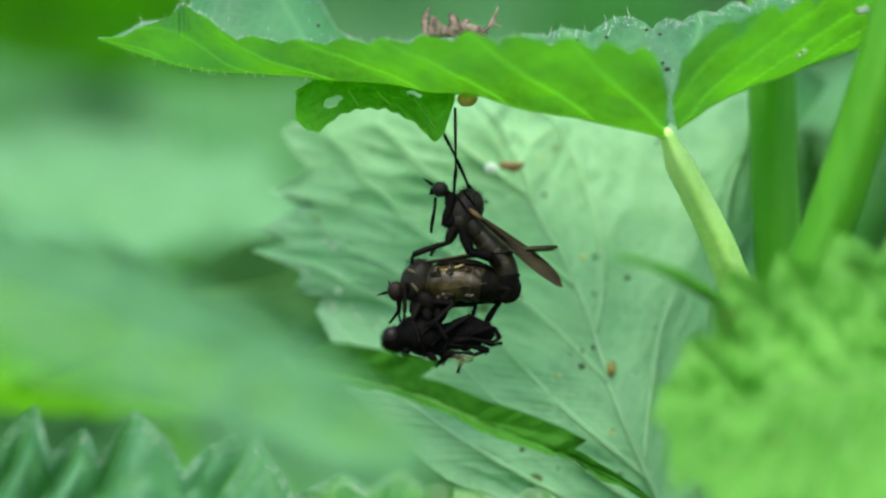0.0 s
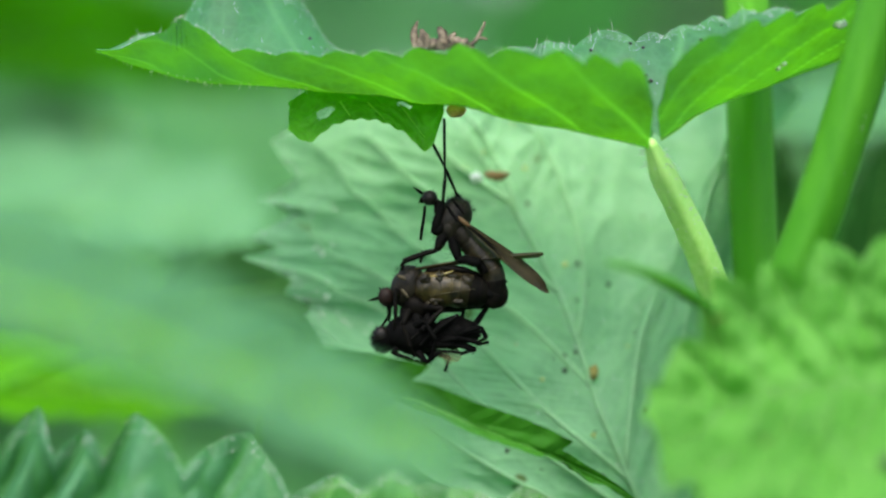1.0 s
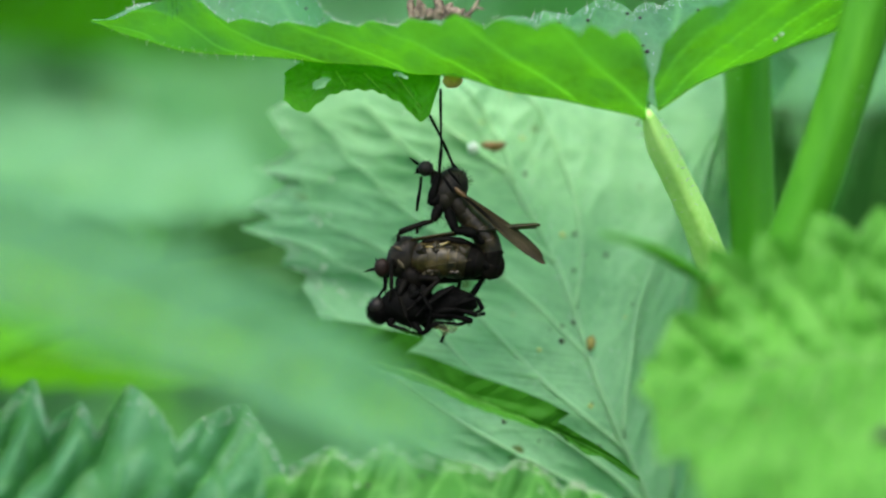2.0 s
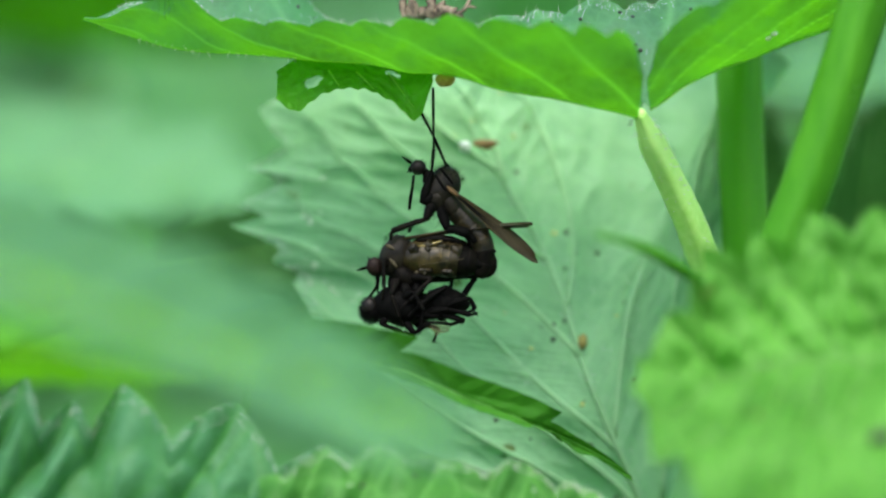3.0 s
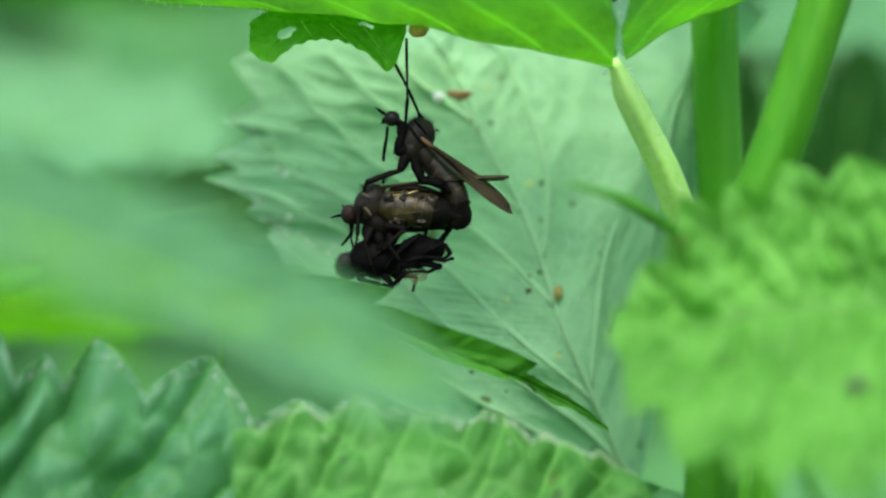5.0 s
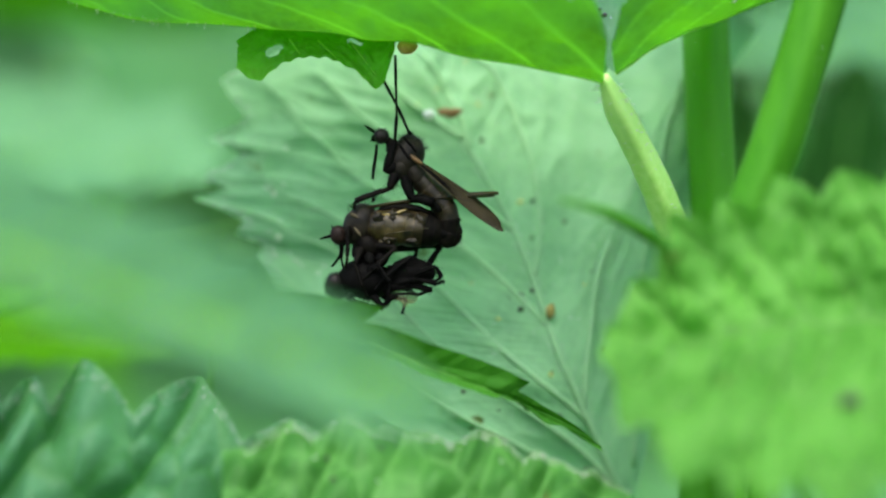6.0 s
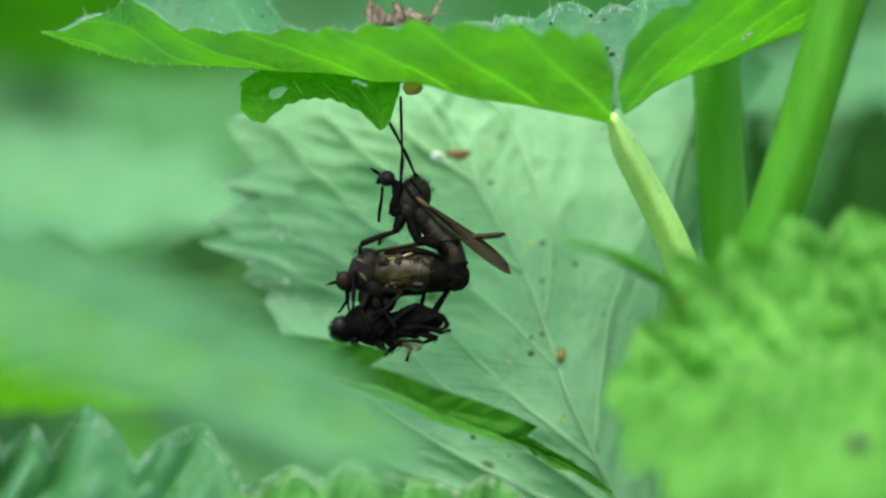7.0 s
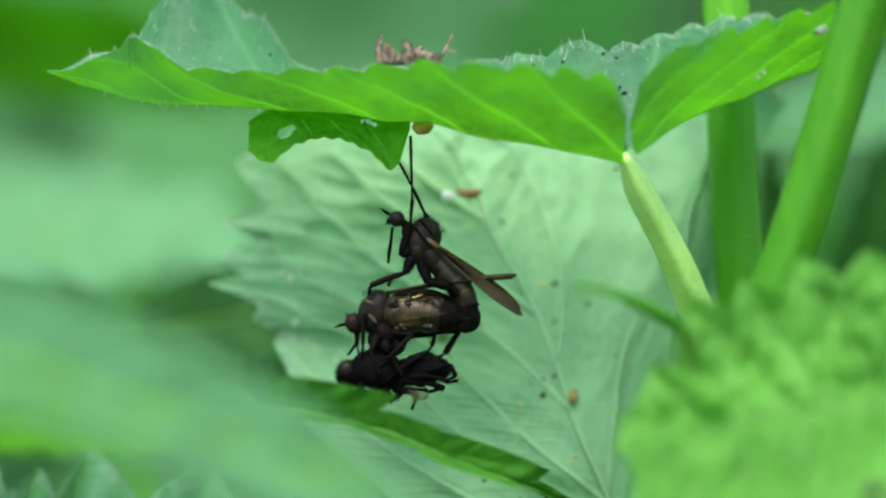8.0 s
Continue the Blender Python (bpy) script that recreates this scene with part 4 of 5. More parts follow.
def far_right_nettle():
    foot = (58, 95, -450)
    plant = thing("nettle_plant", foot, "nettle behind with pale leaves round a dark gap", "plant", "nettles")
    stem(plant, [foot, (58, 95, -250), (57, 93, -40), (56, 92, 40)], [2.6, 2.2, 2.0, 1.5])
    g = Leaf((61.65, 95, 16.08), (28.95, 75, 13.31), (0.0, -0.7, 0.7), 6.0, teeth=10, tooth=1.6, prof=(0.4, 0.6), fold=(10, 10), quilt=0.6, seed=66, crinkle=0.4)
    # two added dark leaves take the place of shaded gaps by the stems
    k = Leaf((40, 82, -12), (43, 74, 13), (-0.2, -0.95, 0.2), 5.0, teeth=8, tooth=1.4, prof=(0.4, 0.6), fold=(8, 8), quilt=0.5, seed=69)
    grow_leaf(plant, k, LEAF_GAP_SHADE, VEIN_GREEN, "added dark leaf for the gap's shade", rib=0.3, lift=0.0, veins=False,
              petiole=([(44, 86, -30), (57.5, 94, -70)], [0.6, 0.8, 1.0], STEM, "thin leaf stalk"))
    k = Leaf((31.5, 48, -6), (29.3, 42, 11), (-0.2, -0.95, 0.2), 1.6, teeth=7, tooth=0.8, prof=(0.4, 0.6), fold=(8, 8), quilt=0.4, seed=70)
    grow_leaf(plant, k, LEAF_GAP_SHADE, VEIN_GREEN, "narrow added dark leaf for the gap's shade", rib=0.2, lift=0.0, veins=False,
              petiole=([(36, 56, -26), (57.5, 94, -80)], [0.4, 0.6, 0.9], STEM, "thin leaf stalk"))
    grow_leaf(plant, g, LEAF_WAXY, VEIN_GREEN, "pale soft leaf with coarse teeth", rib=0.4, lift=0.0,
              petiole=([(60, 96, 14), (57, 93, -2)], [0.8, 1.0, 1.2], PETIOLE, "pale leaf stalk"))


def far_left_nettle():
    foot = (-32, 205, -450)
    plant = thing("nettle_plant", foot, "nettle far behind with a dull green leaf", "plant", "nettles")
    stem(plant, [foot, (-33, 205, -250), (-35, 203, -40), (-36, 202, 60)], [2.6, 2.2, 2.0, 1.5])
    g = Leaf((-38.46, 190, 25.09), (-10.43, 170, 7.06), (-0.1, -0.75, 0.65), 9.0, teeth=10, tooth=1.6, prof=(0.4, 0.6), fold=(10, 10), quilt=0.6, seed=68, crinkle=0.4)
    grow_leaf(plant, g, LEAF_MID, VEIN_GREEN, "dull green leaf", rib=0.4, lift=0.0,
              petiole=([(-38, 196, 20), (-36, 202, 4)], [0.8, 1.0, 1.2], PETIOLE, "pale leaf stalk"))


arching_nettle()
pale_nettle()
edge_nettle()
bright_nettle()
swaying = near_nettle()
young_nettle()
back_nettle()
far_right_nettle()
far_left_nettle()


# ---- small things on the leaves ----
def withered_flower():
    ob = thing("withered_flower", (0.50, 4, 17.86), "withered brown flower lying on the leaf", "debris")
    o = Vector((0.50, 4, 17.86))

    def rel(*ps):
        return [Vector(p) - o for p in ps]

    rng = random.Random(12)
    for x, y, h, wd in ((735, 62, 52, 0.30), (745, 60, 34, 0.42), (762, 62, 20, 0.45), (776, 62, 40, 0.50), (790, 62, 26, 0.45), (806, 62, 30, 0.40), (822, 62, 18, 0.35)):
        s = 0.0446
        a = Vector(((x - 795) * s, rng.uniform(-0.5, 0.5), (45 - y) * s))
        b = a + Vector((rng.uniform(-0.3, 0.3), rng.uniform(-0.3, 0.3), h * s))
        mid = (a + b) / 2 + Vector((rng.uniform(-0.35, 0.35), 0, 0))
        part("husk", tube([a, mid, b], [wd * 0.8, wd, wd * 0.8, wd * 0.25], wobble=0.8, n=22, seg=12, flat=0.45), WITHERED, ob)
    part("husk", tube(rel((-2.21, 4, 17.18), (-0.41, 4, 17.54), (0.72, 4, 17.63), (2.43, 4, 17.18)), [0.25, 0.45, 0.4, 0.15], wobble=0.9, n=30), WITHERED, ob)
    part("thread", tube(rel((1.53, 4, 17.18), (2.53, 4, 17.81), (2.98, 4, 18.53), (3.29, 4, 19.34)), [0.2, 0.2, 0.16, 0.07], wobble=0.5, n=20), WITHERED, ob)
    part("thread", tube(rel((2.34, 4, 17.63), (2.75, 4, 17.99), (3.52, 4, 17.90)), [0.12, 0.14, 0.05], wobble=0.4), WITHERED, ob)


withered_flower()
bud = tagged(part("dry_bud", ball((0, 0, 0), 0.8, 0.6, 0.6, 2, 0.5), BUD, None), "small orange-brown dry bud under the leaf", "bud")
bud.location = w((0.95, -1, 12.1))


# ---- the flies ----
def leg(parent, joints, radii, mat, label=""):
    """Femur, tibia and tarsus as three jointed pieces."""
    names = ("femur", "tibia", "tarsus")
    for k, name in enumerate(names[:len(joints) - 1]):
        a, b = joints[k], joints[k + 1]
        r = radii[k]
        pts = [a, (a + b) / 2 + Vector((0, 0, r * 0.2)), b]
        shape = [r * 0.75, r * 1.1, r * 0.9, r * 0.6] if k == 0 else [r * 0.7, r * 0.8, r, r * 0.9]
        ob = part(name, tube(pts, shape, n=10, seg=8), mat, parent)
        rng = random.Random(int(abs(a.x * 97 + b.z * 31)))
        bm = bmesh.new()
        d = (b - a).normalized()
        for i in range(14):
            f = rng.uniform(0.1, 0.95)
            s = Vector((rng.uniform(-1, 1), rng.uniform(-1, 1), rng.uniform(-1, 1)))
            s = (s - d * s.dot(d)).normalized()
            spine(bm, a.lerp(b, f) + s * r * 0.8, s + d * 0.6, r * rng.uniform(1.0, 2.2) + 0.06, 0.022)
        part("leg_bristles", bm, mat, ob)


def bristles(parent, name, c, size, count, length, seed, mat, up=-1.0, r=0.024):
    bm = bmesh.new()
    rng = random.Random(seed)
    for i in range(count):
        d = Vector((rng.gauss(0, 1), rng.gauss(0, 1), rng.gauss(0, 1))).normalized()
        if d.z < up:
            continue
        p = c + Vector((d.x * size[0], d.y * size[1], d.z * size[2])) * 0.96
        spine(bm, p, d + Vector((rng.uniform(-0.3, 0.3), 0, rng.uniform(-0.3, 0.3))), length * rng.uniform(0.5, 1.2), r)
    part(name, bm, mat, parent)


def wing(parent, a, b, width, lean, name="wing", mat=None):
    """A narrow folded wing: a thin blade with raised longitudinal veins."""
    o = Vector(parent.location) / MM - Vector((0, 0, HEIGHT / MM))
    a, b = Vector(a) - o, Vector(b) - o
    x = (b - a)
    ln = x.length
    x.normalize()
    y = Vector(lean)
    y = (y - x * y.dot(x)).normalized()
    z = x.cross(y)
    bm = bmesh.new()
    n, m = 30, 8

    def at(u, v, lift=0.0):
        hw = width * (u ** 0.5) * (1 - u ** 9) ** 0.5 * (0.7 + 0.3 * math.sin(math.pi * u ** 1.3)) + 0.04
        return a + x * (u * ln) + y * (hw * v) + z * (0.15 * math.sin(3 * u) + 0.2 * width * v * v + lift)

    grids = []
    for lift in (0.0, 0.04):
        rows = [[bm.verts.new(at(i / n, j / m * 2 - 1, lift)) for j in range(m + 1)] for i in range(n + 1)]
        grids.append(rows)
        for i in range(n):
            for j in range(m):
                bm.faces.new((rows[i][j], rows[i + 1][j], rows[i + 1][j + 1], rows[i][j + 1]))
    ob = part(name, bm, mat or WING, parent, "smoky brown wing")
    for v in (-0.95, -0.55, -0.1, 0.4, 0.95):
        part("wing_vein", tube([at(u, v * (0.4 + 0.6 * u), 0.04) for u in np.linspace(0.03, 0.97, 8)], [0.05, 0.035, 0.02], n=14, seg=5), CHITIN, ob)
    return ob


def segments(parent, points, size, count, mat, blunt=0.4, band=None, flat=1.0, dark_end=0, wobble=0.14):
    """An abdomen of overlapping rings along a curve."""
    pts = curve_points(points, 60)
    env = lathe_radii(60, blunt)
    for k in range(count):
        i0, i1 = int(k * 58 / count), min(59, int((k + 1) * 58 / count) + 2)
        run = pts[i0:i1 + 1]
        rad = [size * env[i] * (1.0 - 0.035 * (i - i0) / max(1, i1 - i0)) for i in range(i0, i1 + 1)]
        m = band if (band and k % 2) else mat
        m = CHITIN if k >= count - dark_end else m
        m = OLIVE_DARK if m is OLIVE and k in (0, count - dark_end - 1) else m
        part("abdomen_ring", tube(run, rad, n=len(run), seg=18, flat=flat, wobble=wobble), m, parent)


def hanging_fly():
    o = Vector((1.32, 0, 4.32))
    ob = thing("dance_fly", (1.32, 0, 4.32), "brown dance fly hanging by its forelegs from the leaf", "fly", "dance flies")

    def r(*ps):
        return [Vector(p) - o for p in ps]

    def one(p):
        return Vector(p) - o

    th = part("thorax", body(r((0.04, 0, 1.82), (0.45, 0, 3.04), (1.04, 0, 4.17), (1.34, 0, 5.22)), 1.36, 0.36, flat=0.85, wobble=0.12), DUSTED, ob, "humped dusty brown thorax")
    bristles(th, "thorax_bristles", one((1.02, 0, 3.90)), (1.34, 1.1, 1.45), 320, 0.5, 3, BLACK, 0.0)
    for k, (a, b) in enumerate((((0.59, -0.9, 5.08), (1.59, -1, 3.87)), ((0.21, -1, 4.56), (1.03, -1.15, 3.28)))):
        part("thorax_stripe", tube(r(a, b), [0.08, 0.14, 0.06], n=8), BLACK, th)
    part("pleura", body(r((0.03, -0.3, 3.77), (0.20, -0.3, 2.61), (0.78, -0.2, 1.88)), 0.85, 0.5, wobble=0.2), DUSTED, ob)
    part("collar", body(r((-0.66, 0, 4.87), (-0.30, 0, 4.41), (-0.11, 0, 3.51)), 0.6, 0.5), CHITIN, ob)
    hd = part("head", ball(one((-1.18, 0, 5.16)), 0.60, 0.62, 0.60, 3, 0.05), CHITIN, ob, "small dark head")
    for y in (-0.3, 0.3):
        part("eye", ball(one((-1.14, 0, 5.20)) + Vector((0, y, 0)), 0.6, 0.45, 0.58, 3, 0.02), EYE, hd, "dark brown compound eye")
    part("face", ball(one((-1.76, 0, 5.01)), 0.2, 0.3, 0.28, 2, 0.2), BLACK, hd)
    bristles(hd, "head_bristles", one((-1.18, 0, 5.20)), (0.6, 0.55, 0.6), 50, 0.25, 31, BLACK, 0.2)
    part("neck", tube(r((-0.84, 0, 4.97), (-0.41, 0, 4.68)), [0.28, 0.34], n=6), CHITIN, ob)
    part("proboscis", tube(r((-1.51, 0, 4.56), (-1.61, 0, 3.59), (-1.79, 0, 2.53), (-1.86, 0, 1.83)), [0.12, 0.12, 0.15, 0.10], n=14), BLACK, hd, "long downward proboscis")
    for y in (-0.15, 0.15):
        part("antenna", tube(r((-1.70, 0, 5.51), (-2.07, 0, 5.77), (-2.45, 0, 6.04)), [0.13, 0.12, 0.03], n=8), BLACK, hd)
    part("antenna", tube(r((-1.85, 0, 4.93), (-2.05, 0, 4.76)), [0.08, 0.03], n=5), BLACK, hd)
    part("metathorax", body(r((0.68, 0, 3.30), (1.43, 0, 2.38), (2.35, 0, 1.27)), 0.95, 0.4, wobble=0.12), DUSTED, ob)
    segments(ob, r((1.09, 0, 2.66), (2.10, 0, 1.55), (3.19, 0, 0.34), (3.91, 0, -1.11), (3.97, 0, -2.44), (3.36, 0, -3.42)), 0.98, 7, OLIVE_DARK, 0.2, dark_end=2)
    bristles(ob, "abdomen_bristles", one((3.34, 0, -0.20)), (1.0, 0.95, 1.5), 110, 0.3, 21, BLACK)
    part("claspers", body(r((4.26, 0, -1.30), (4.62, 0, -2.30), (4.26, 0, -3.08), (3.45, 0, -3.36)), 0.48, 0.5, wobble=0.4), CHITIN, ob, "dark genital claspers")
    for k, p in enumerate(((4.74, 0, -1.33), (4.61, 0, -2.56), (4.07, 0, -3.28))):
        part("hook", tube(r(p, (p[0] + 0.25, p[1], p[2] - 0.15)), [0.16, 0.05], n=5), BLACK, ob)
    wing(ob, (1.13, -1.2, 3.49), (8.2, -1.1, -2.36), 0.43, (0.68, 0.25, 0.7))
    wing(ob, (1.39, 0.7, 3.35), (8.06, 0.6, -2.06), 0.7, (0.68, 0.25, 0.7))
    part("wing_base", body(r((1.09, -1.15, 3.72), (1.56, -1.25, 3.26), (2.07, -1.25, 2.88)), 0.19, 0.5, wobble=0.4), AMBER, ob, "amber wing base")
    # forelegs, stretched up to the leaf
    leg(ob, r((-0.84, -0.8, 2.35), (-0.10, -1, 4.79), (0.06, -0.8, 6.70), (0.00, 0, 11.45)), [0.34, 0.15, 0.12], BLACK)
    part("coxa", body(r((0.00, -0.7, 3.33), (-0.42, -0.8, 2.64), (-0.88, -0.8, 2.28)), 0.36, 0.5), BLACK, ob)
    leg(ob, r((1.32, 0.7, 4.86), (0.96, 0.9, 5.55), (0.13, 0.6, 7.45), (-0.90, 0.4, 9.46)), [0.22, 0.14, 0.12], BLACK)
    # middle legs, clasping the fly below
    leg(ob, r((0.07, -0.6, 2.44), (-0.57, -1, 1.06), (-3.23, -1.2, 0.16), (-3.34, -1, -0.54)), [0.42, 0.25, 0.15], CHITIN)
    leg(ob, r((-0.00, 0.6, 2.09), (-0.46, 1, 1.09), (-1.75, 1, 0.76), (-1.87, 0.8, 0.06)), [0.34, 0.2, 0.12], CHITIN)
    # hind legs
    leg(ob, r((0.53, -0.5, 2.07), (1.10, -1.1, 0.30), (2.82, -1.2, -0.03), (3.31, -1, -0.73)), [0.42, 0.42, 0.25], BLACK)
    leg(ob, r((0.61, 0.6, 1.89), (1.24, 1, 0.44), (2.49, 1.2, 0.46), (3.52, 1, -0.21)), [0.36, 0.25, 0.12], CHITIN)
    return ob


def lower_fly():
    o = Vector((3.05, 0, -2.81))
    ob = thing("dance_fly", (3.05, 0, -2.81), "olive dance fly mating below, holding prey", "fly", "dance flies")

    def r(*ps):
        return [Vector(p) - o for p in ps]

    def one(p):
        return Vector(p) - o

    th = part("thorax", body(r((-3.46, 0, -3.41), (-3.23, 0, -2.36), (-2.73, 0, -1.23), (-2.29, 0, -0.19)), 1.2, 0.38, flat=0.95, wobble=0.15), DUSTED, ob, "humped olive-grey thorax")
    bristles(th, "thorax_bristles", one((-2.79, 0, -1.58)), (1.25, 1.1, 1.65), 220, 0.4, 5, BLACK, 0.1)
    part("pleura", body(r((-3.25, -0.2, -2.71), (-2.14, -0.2, -3.47), (-1.08, -0.1, -3.70)), 0.85, 0.45, wobble=0.2), CHITIN, ob)
    for a, b in (((-3.78, -0.9, -0.91), (-3.00, -1.15, -1.30)), ((-3.39, -1.1, -1.99), (-2.81, -1.2, -2.73)), ((-1.40, -0.95, -2.98), (-0.98, -0.95, -3.44))):
        part("pale_plate", body(r(a, b), 0.16, 0.5), PLATE, th, "pale dusted plate")
    hd = part("head", ball(one((-4.54, 0, -2.68)), 0.64, 0.66, 0.74, 3, 0.05), CHITIN, ob, "small dark head")
    for y in (-0.32, 0.32):
        part("eye", ball(one((-4.61, 0, -2.61)) + Vector((0, y, 0)), 0.62, 0.46, 0.72, 3, 0.02), EYE_RED, hd, "reddish brown compound eye")
    bristles(hd, "head_bristles", one((-4.57, 0, -2.61)), (0.62, 0.6, 0.72), 90, 0.3, 33, BLACK, 0.1)
    part("neck", tube(r((-4.39, 0, -2.48), (-3.66, 0, -1.98)), [0.3, 0.4], n=6), CHITIN, ob)
    part("antenna", tube(r((-5.15, -0.1, -2.71), (-5.56, -0.1, -2.81), (-6.04, -0.1, -2.96)), [0.13, 0.11, 0.03], n=8), BLACK, hd)
    part("antenna", tube(r((-5.00, 0.1, -2.18), (-5.15, 0.1, -1.82)), [0.08, 0.03], n=5), BLACK, hd)
    part("proboscis", tube(r((-4.40, 0, -3.36), (-4.38, 0, -4.07), (-4.86, 0, -4.84), (-5.09, 0, -5.10)), [0.15, 0.13, 0.11, 0.08], n=12), BLACK, hd, "proboscis sunk in the prey")
    segments(ob, r((-2.55, 0, -1.82), (-1.00, 0, -1.90), (0.77, 0, -1.95), (2.36, 0, -2.13), (3.68, 0, -2.37)), 1.6, 8, OLIVE, 0.26, dark_end=2)
    bristles(ob, "abdomen_bristles", one((0.42, 0, -2.00)), (2.9, 1.5, 1.55), 150, 0.28, 22, BLACK)
    for x, z, a, b in ((-1.5, -1.2, 0.5, 0.42), (-0.35, -1.05, 0.42, 0.5), (0.75, -1.15, 0.55, 0.42), (1.7, -1.5, 0.6, 0.7), (-0.6, -2.95, 0.6, 0.3), (1.1, -3.0, 0.5, 0.34)):
        part("dark_blotch", ball(one((x, -1.0, z)), a, 0.55, b, 3, 0.6), OLIVE_DARK, ob)
    part("dorsal_stripe", body(r((-1.6, -0.4, -0.62), (0.6, -0.5, -0.45), (2.8, -0.4, -0.85)), 0.34, 0.5, flat=1.6, wobble=0.3), CHITIN, ob, "dark stripe along the back")
    part("pleural_line", tube(r((-1.12, -1.45, -2.55), (0.58, -1.58, -2.28), (2.45, -1.45, -2.01)), [0.03, 0.045, 0.025], n=10), PLATE, ob, "pale side line")
    part("claspers", body(r((2.74, 0, -1.58), (3.59, 0, -2.25), (4.37, 0, -2.64)), 0.85, 0.42, wobble=0.35), BLACK, ob, "dark genital claspers")
    wing(ob, (-2.38, -0.6, -0.59), (7.85, -0.2, 0.60), 0.95, (0.0, 0.97, 0.16))
    wing(ob, (-2.26, 0.6, -0.60), (7.59, 0.9, 0.43), 0.9, (0.0, 0.98, -0.1))
    # the folded wing's glint, painted as a light yellow sliver
    part("wing_base", body(r((-1.31, -1.15, -1.03), (-0.33, -1.3, -0.94), (0.75, -1.2, -0.57)), 0.14, 0.5), GLINT, ob, "yellow sliver painted as the wing's glint")
    part("sternum", body(r((-3.3, 0.3, -3.2), (-2.3, 0.3, -4.3), (-0.6, 0.3, -4.3)), 0.95, 0.5, wobble=0.25), BLACK, ob)
    for a, b in (((-3.2, -0.7, -3.5), (-3.0, -1.0, -4.6)), ((-2.3, -0.8, -3.9), (-2.0, -1.1, -5.0)), ((-1.3, -0.7, -3.9), (-1.2, -1.0, -5.0))):
        part("coxa", body(r(a, b), 0.42, 0.5), BLACK, ob)
    leg(ob, r((-3.60, -0.7, -2.69), (-3.83, -1.2, -1.97), (-3.86, -1.4, -4.27), (-3.99, -1.2, -5.24)), [0.26, 0.17, 0.11], CHITIN)
    leg(ob, r((-3.70, 0.7, -2.86), (-4.26, 1.3, -3.37), (-4.40, 1.3, -4.42), (-4.10, 1.2, -5.50)), [0.24, 0.15, 0.1], CHITIN)
    leg(ob, r((-2.67, -0.6, -3.45), (-3.27, -1.5, -4.83), (-2.64, -1.6, -6.64), (-2.33, -1.2, -7.36)), [0.3, 0.2, 0.13], CHITIN)
    leg(ob, r((-1.96, -0.5, -3.48), (-0.10, -1.4, -3.57), (-1.87, -1.6, -5.35), (-2.71, -1.5, -6.10)), [0.36, 0.24, 0.14], CHITIN)
    leg(ob, r((-1.44, 0.6, -3.68), (1.58, 1.2, -3.65), (1.32, 1.2, -4.53), (0.79, 1, -5.21)), [0.3, 0.17, 0.12], CHITIN)
    leg(ob, r((0.17, 0.3, -3.41), (3.45, 0.8, -3.39), (2.30, 0.6, -5.11), (1.30, 0.3, -5.77)), [0.32, 0.26, 0.15], BLACK)
    return ob


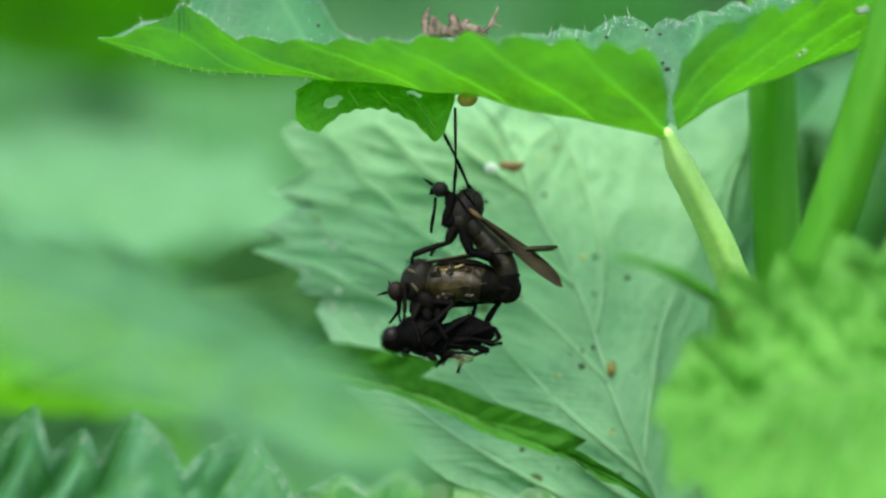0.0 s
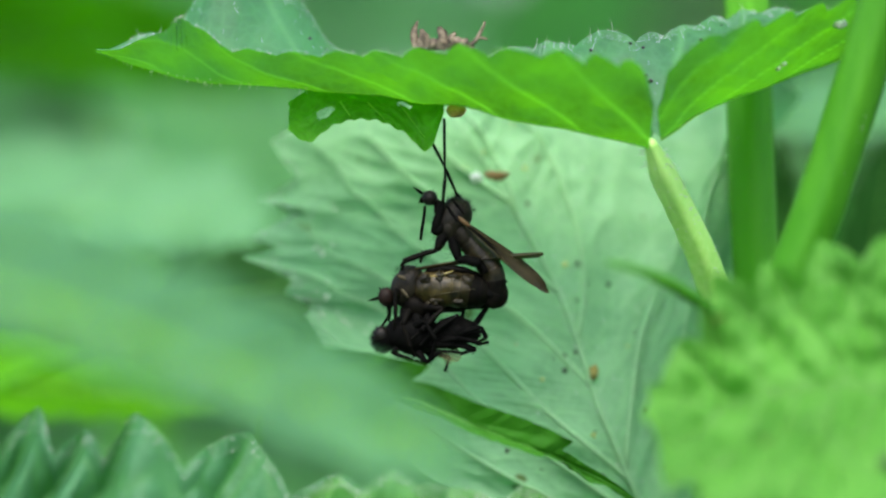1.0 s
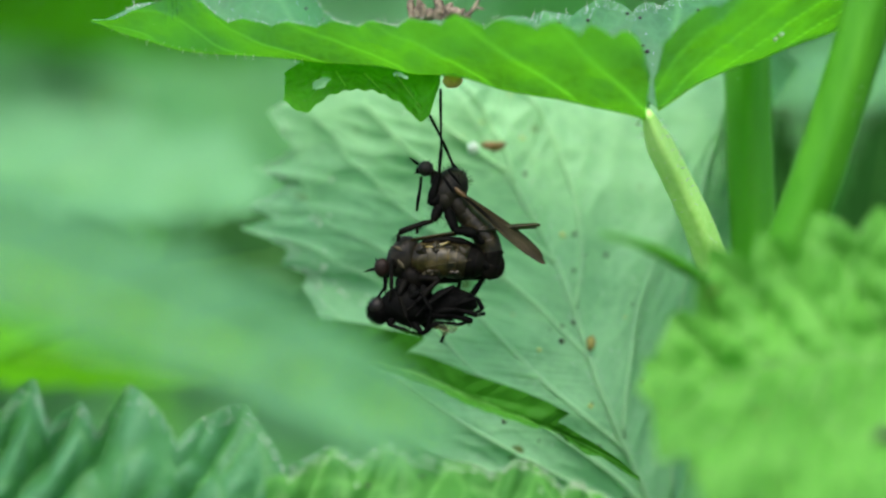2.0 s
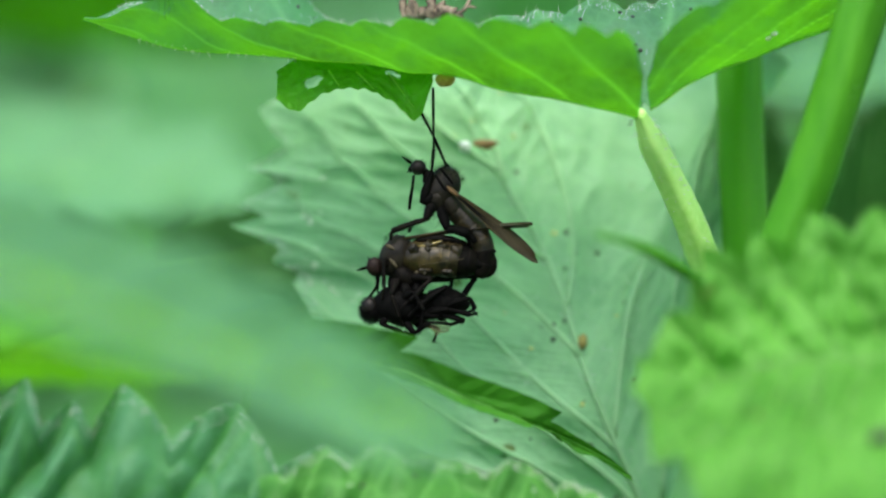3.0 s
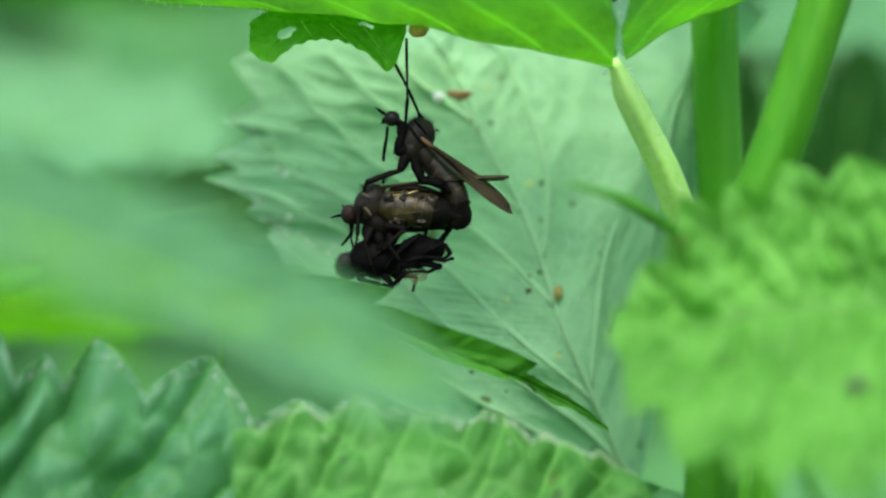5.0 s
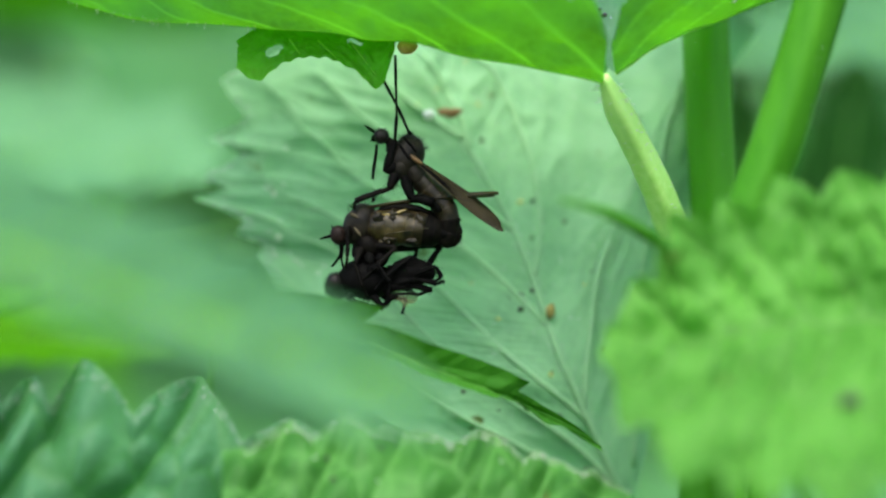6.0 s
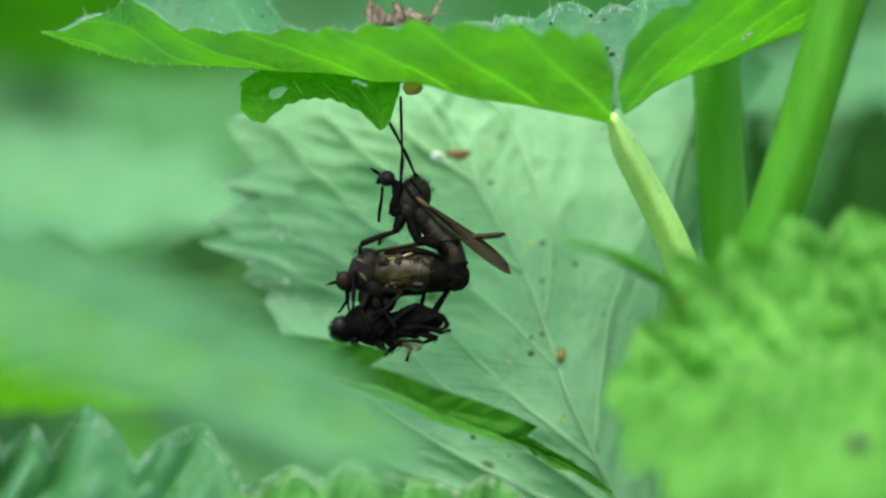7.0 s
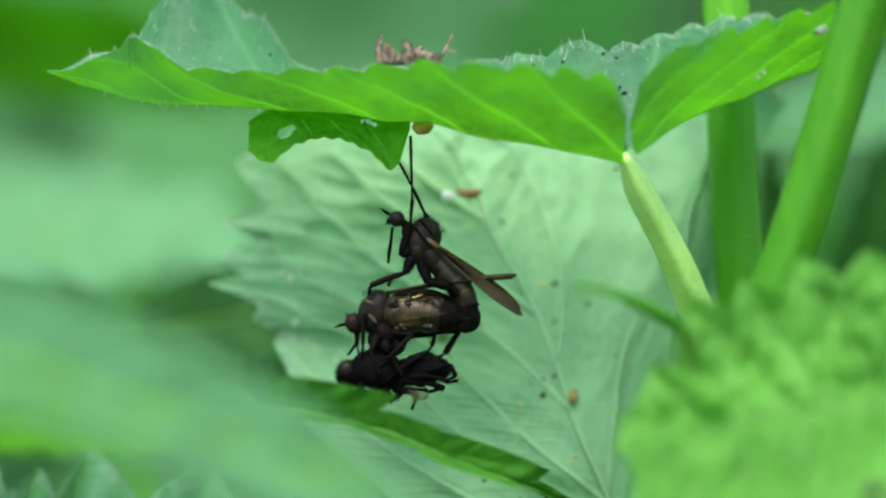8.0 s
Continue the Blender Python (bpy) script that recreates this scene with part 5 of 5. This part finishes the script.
def prey_fly():
    o = Vector((-1.27, 0, -5.84))
    ob = thing("prey_fly", (-1.27, 0, -5.84), "black hairy march fly held as prey", "fly")

    def r(*ps):
        return [Vector(p) - o for p in ps]

    def one(p):
        return Vector(p) - o

    hd = part("head", ball(one((-4.84, 0, -6.01)), 0.9, 0.92, 1.0, 3, 0.08), BLACK, ob, "black hairy head")
    part("eye", ball(one((-4.99, -0.42, -5.66)), 0.62, 0.58, 0.7, 3, 0.02), EYE, hd, "dark rounded eye")
    bristles(hd, "head_hairs", one((-4.84, 0, -6.01)), (0.9, 0.9, 1.0), 1300, 0.34, 8, BLACK, r=0.016)
    th = part("thorax", body(r((-4.62, 0, -6.16), (-3.43, 0, -5.66), (-1.92, 0, -5.79), (-0.62, 0, -6.16)), 1.6, 0.42, wobble=0.15), BLACK, ob, "black thorax")
    bristles(th, "thorax_hairs", one((-2.89, 0, -5.88)), (1.9, 1.4, 1.55), 700, 0.36, 9, BLACK, r=0.018)
    segments(ob, r((-1.49, 0, -5.94), (0.03, 0, -5.55), (1.54, 0, -5.35), (2.92, 0, -5.62)), 1.2, 6, BLACK, 0.55, wobble=0.4)
    bristles(ob, "abdomen_hairs", one((1.00, 0, -5.45)), (2.0, 1.2, 1.15), 320, 0.32, 19, BLACK)
    wing(ob, (-2.35, 0.5, -5.19), (2.51, 0.9, -5.84), 1.0, (0.1, 0.8, 0.5))
    wing(ob, (-1.27, -0.4, -6.70), (1.32, -0.2, -7.46), 0.7, (0.1, 0.3, 0.9), mat=MEMBRANE)
    part("membrane", body(r((-0.19, 0.3, -7.13), (0.35, 0.3, -7.67), (0.13, 0.3, -8.00)), 0.3, 0.5, flat=0.3), MEMBRANE, ob, "pale clear wing membrane")
    leg(ob, r((-3.65, -0.6, -6.70), (-4.08, -1, -7.09), (-2.46, -1.2, -7.67), (-1.38, -1, -8.00)), [0.28, 0.18, 0.12], BLACK)
    leg(ob, r((-2.35, -0.6, -6.70), (-1.49, -1.2, -7.78), (-0.19, -1.4, -6.92), (1.32, -1.3, -7.03)), [0.3, 0.2, 0.13], BLACK)
    leg(ob, r((-1.49, -0.6, -6.48), (0.67, -1.1, -6.38), (2.51, -1.1, -6.81), (1.32, -1, -7.13)), [0.34, 0.24, 0.15], BLACK)
    leg(ob, r((-1.70, 0.6, -6.70), (-0.19, 1, -7.35), (0.46, 0.8, -7.46), (0.03, 0.6, -8.54)), [0.26, 0.15, 0.11], BLACK)
    leg(ob, r((-1.92, 0.6, -6.48), (-0.84, 1, -7.57), (-1.70, 0.9, -8.00), (-2.24, 0.8, -7.67)), [0.26, 0.15, 0.1], BLACK)
    leg(ob, r((0.2, -0.7, -5.9), (2.9, -1.2, -5.0), (3.3, -1.1, -5.9), (2.5, -1.0, -6.3)), [0.26, 0.2, 0.14], BLACK)
    leg(ob, r((-0.6, -0.8, -6.2), (1.2, -1.5, -5.9), (2.9, -1.4, -6.35), (3.5, -1.2, -6.2)), [0.28, 0.2, 0.13], BLACK)
    leg(ob, r((-3.0, -0.9, -5.4), (-1.6, -1.7, -4.5), (-0.7, -1.8, -6.0), (-1.0, -1.6, -7.2)), [0.28, 0.18, 0.12], BLACK)
    leg(ob, r((-0.84, -0.9, -5.19), (1.11, -1.3, -4.11), (-1.16, -1.6, -5.62), (-1.92, -1.4, -6.48)), [0.28, 0.2, 0.12], BLACK)
    return ob


top_fly = hanging_fly()
mate = lower_fly()
prey = prey_fly()


def motions():
    """The lower fly rocks a little on its mate, the prey is turned in its legs, and the nearest nettle sways."""
    n = swaying.matrix_basis.copy()
    walk(swaying, [(t, n @ pose(0, 0, 0, 0, a, 0)) for t, a in ((0, -0.08), (0.5, 0.05), (1, 0.12), (1.5, 0.1), (3.5, 0.24), (4.5, 0.42), (5.8, 0.36), (6.5, 0.26), (7.2, 0.12), (8, -0.06))])
    m, p = mate.matrix_basis.copy(), prey.matrix_basis.copy()
    walk(mate, [(t, m @ pose(0, 0, 0, 0, a, 0)) for t, a in ((0, 0), (1.5, 0), (3.5, 0), (4.1, 1.5), (4.6, 2.5), (5.8, 1.5), (6.5, 0.5), (7.2, 0), (8, 0))])
    walk(prey, [(t, p @ pose(x * MM, 0, z * MM, 0, a, 0)) for t, x, z, a in (
        (0, 0.1, -0.4, 0), (0.5, 0, 0, 0), (1.5, 0, 0, 0), (3.5, 0, -0.1, 0), (4.1, 0, -0.1, -3), (4.6, 0.1, 0, -6), (5.8, 0.1, -0.2, -4), (6.5, 0.1, -0.3, -2), (7.1, 0, -0.4, 0), (8, -0.2, -0.7, 3))])


motions()
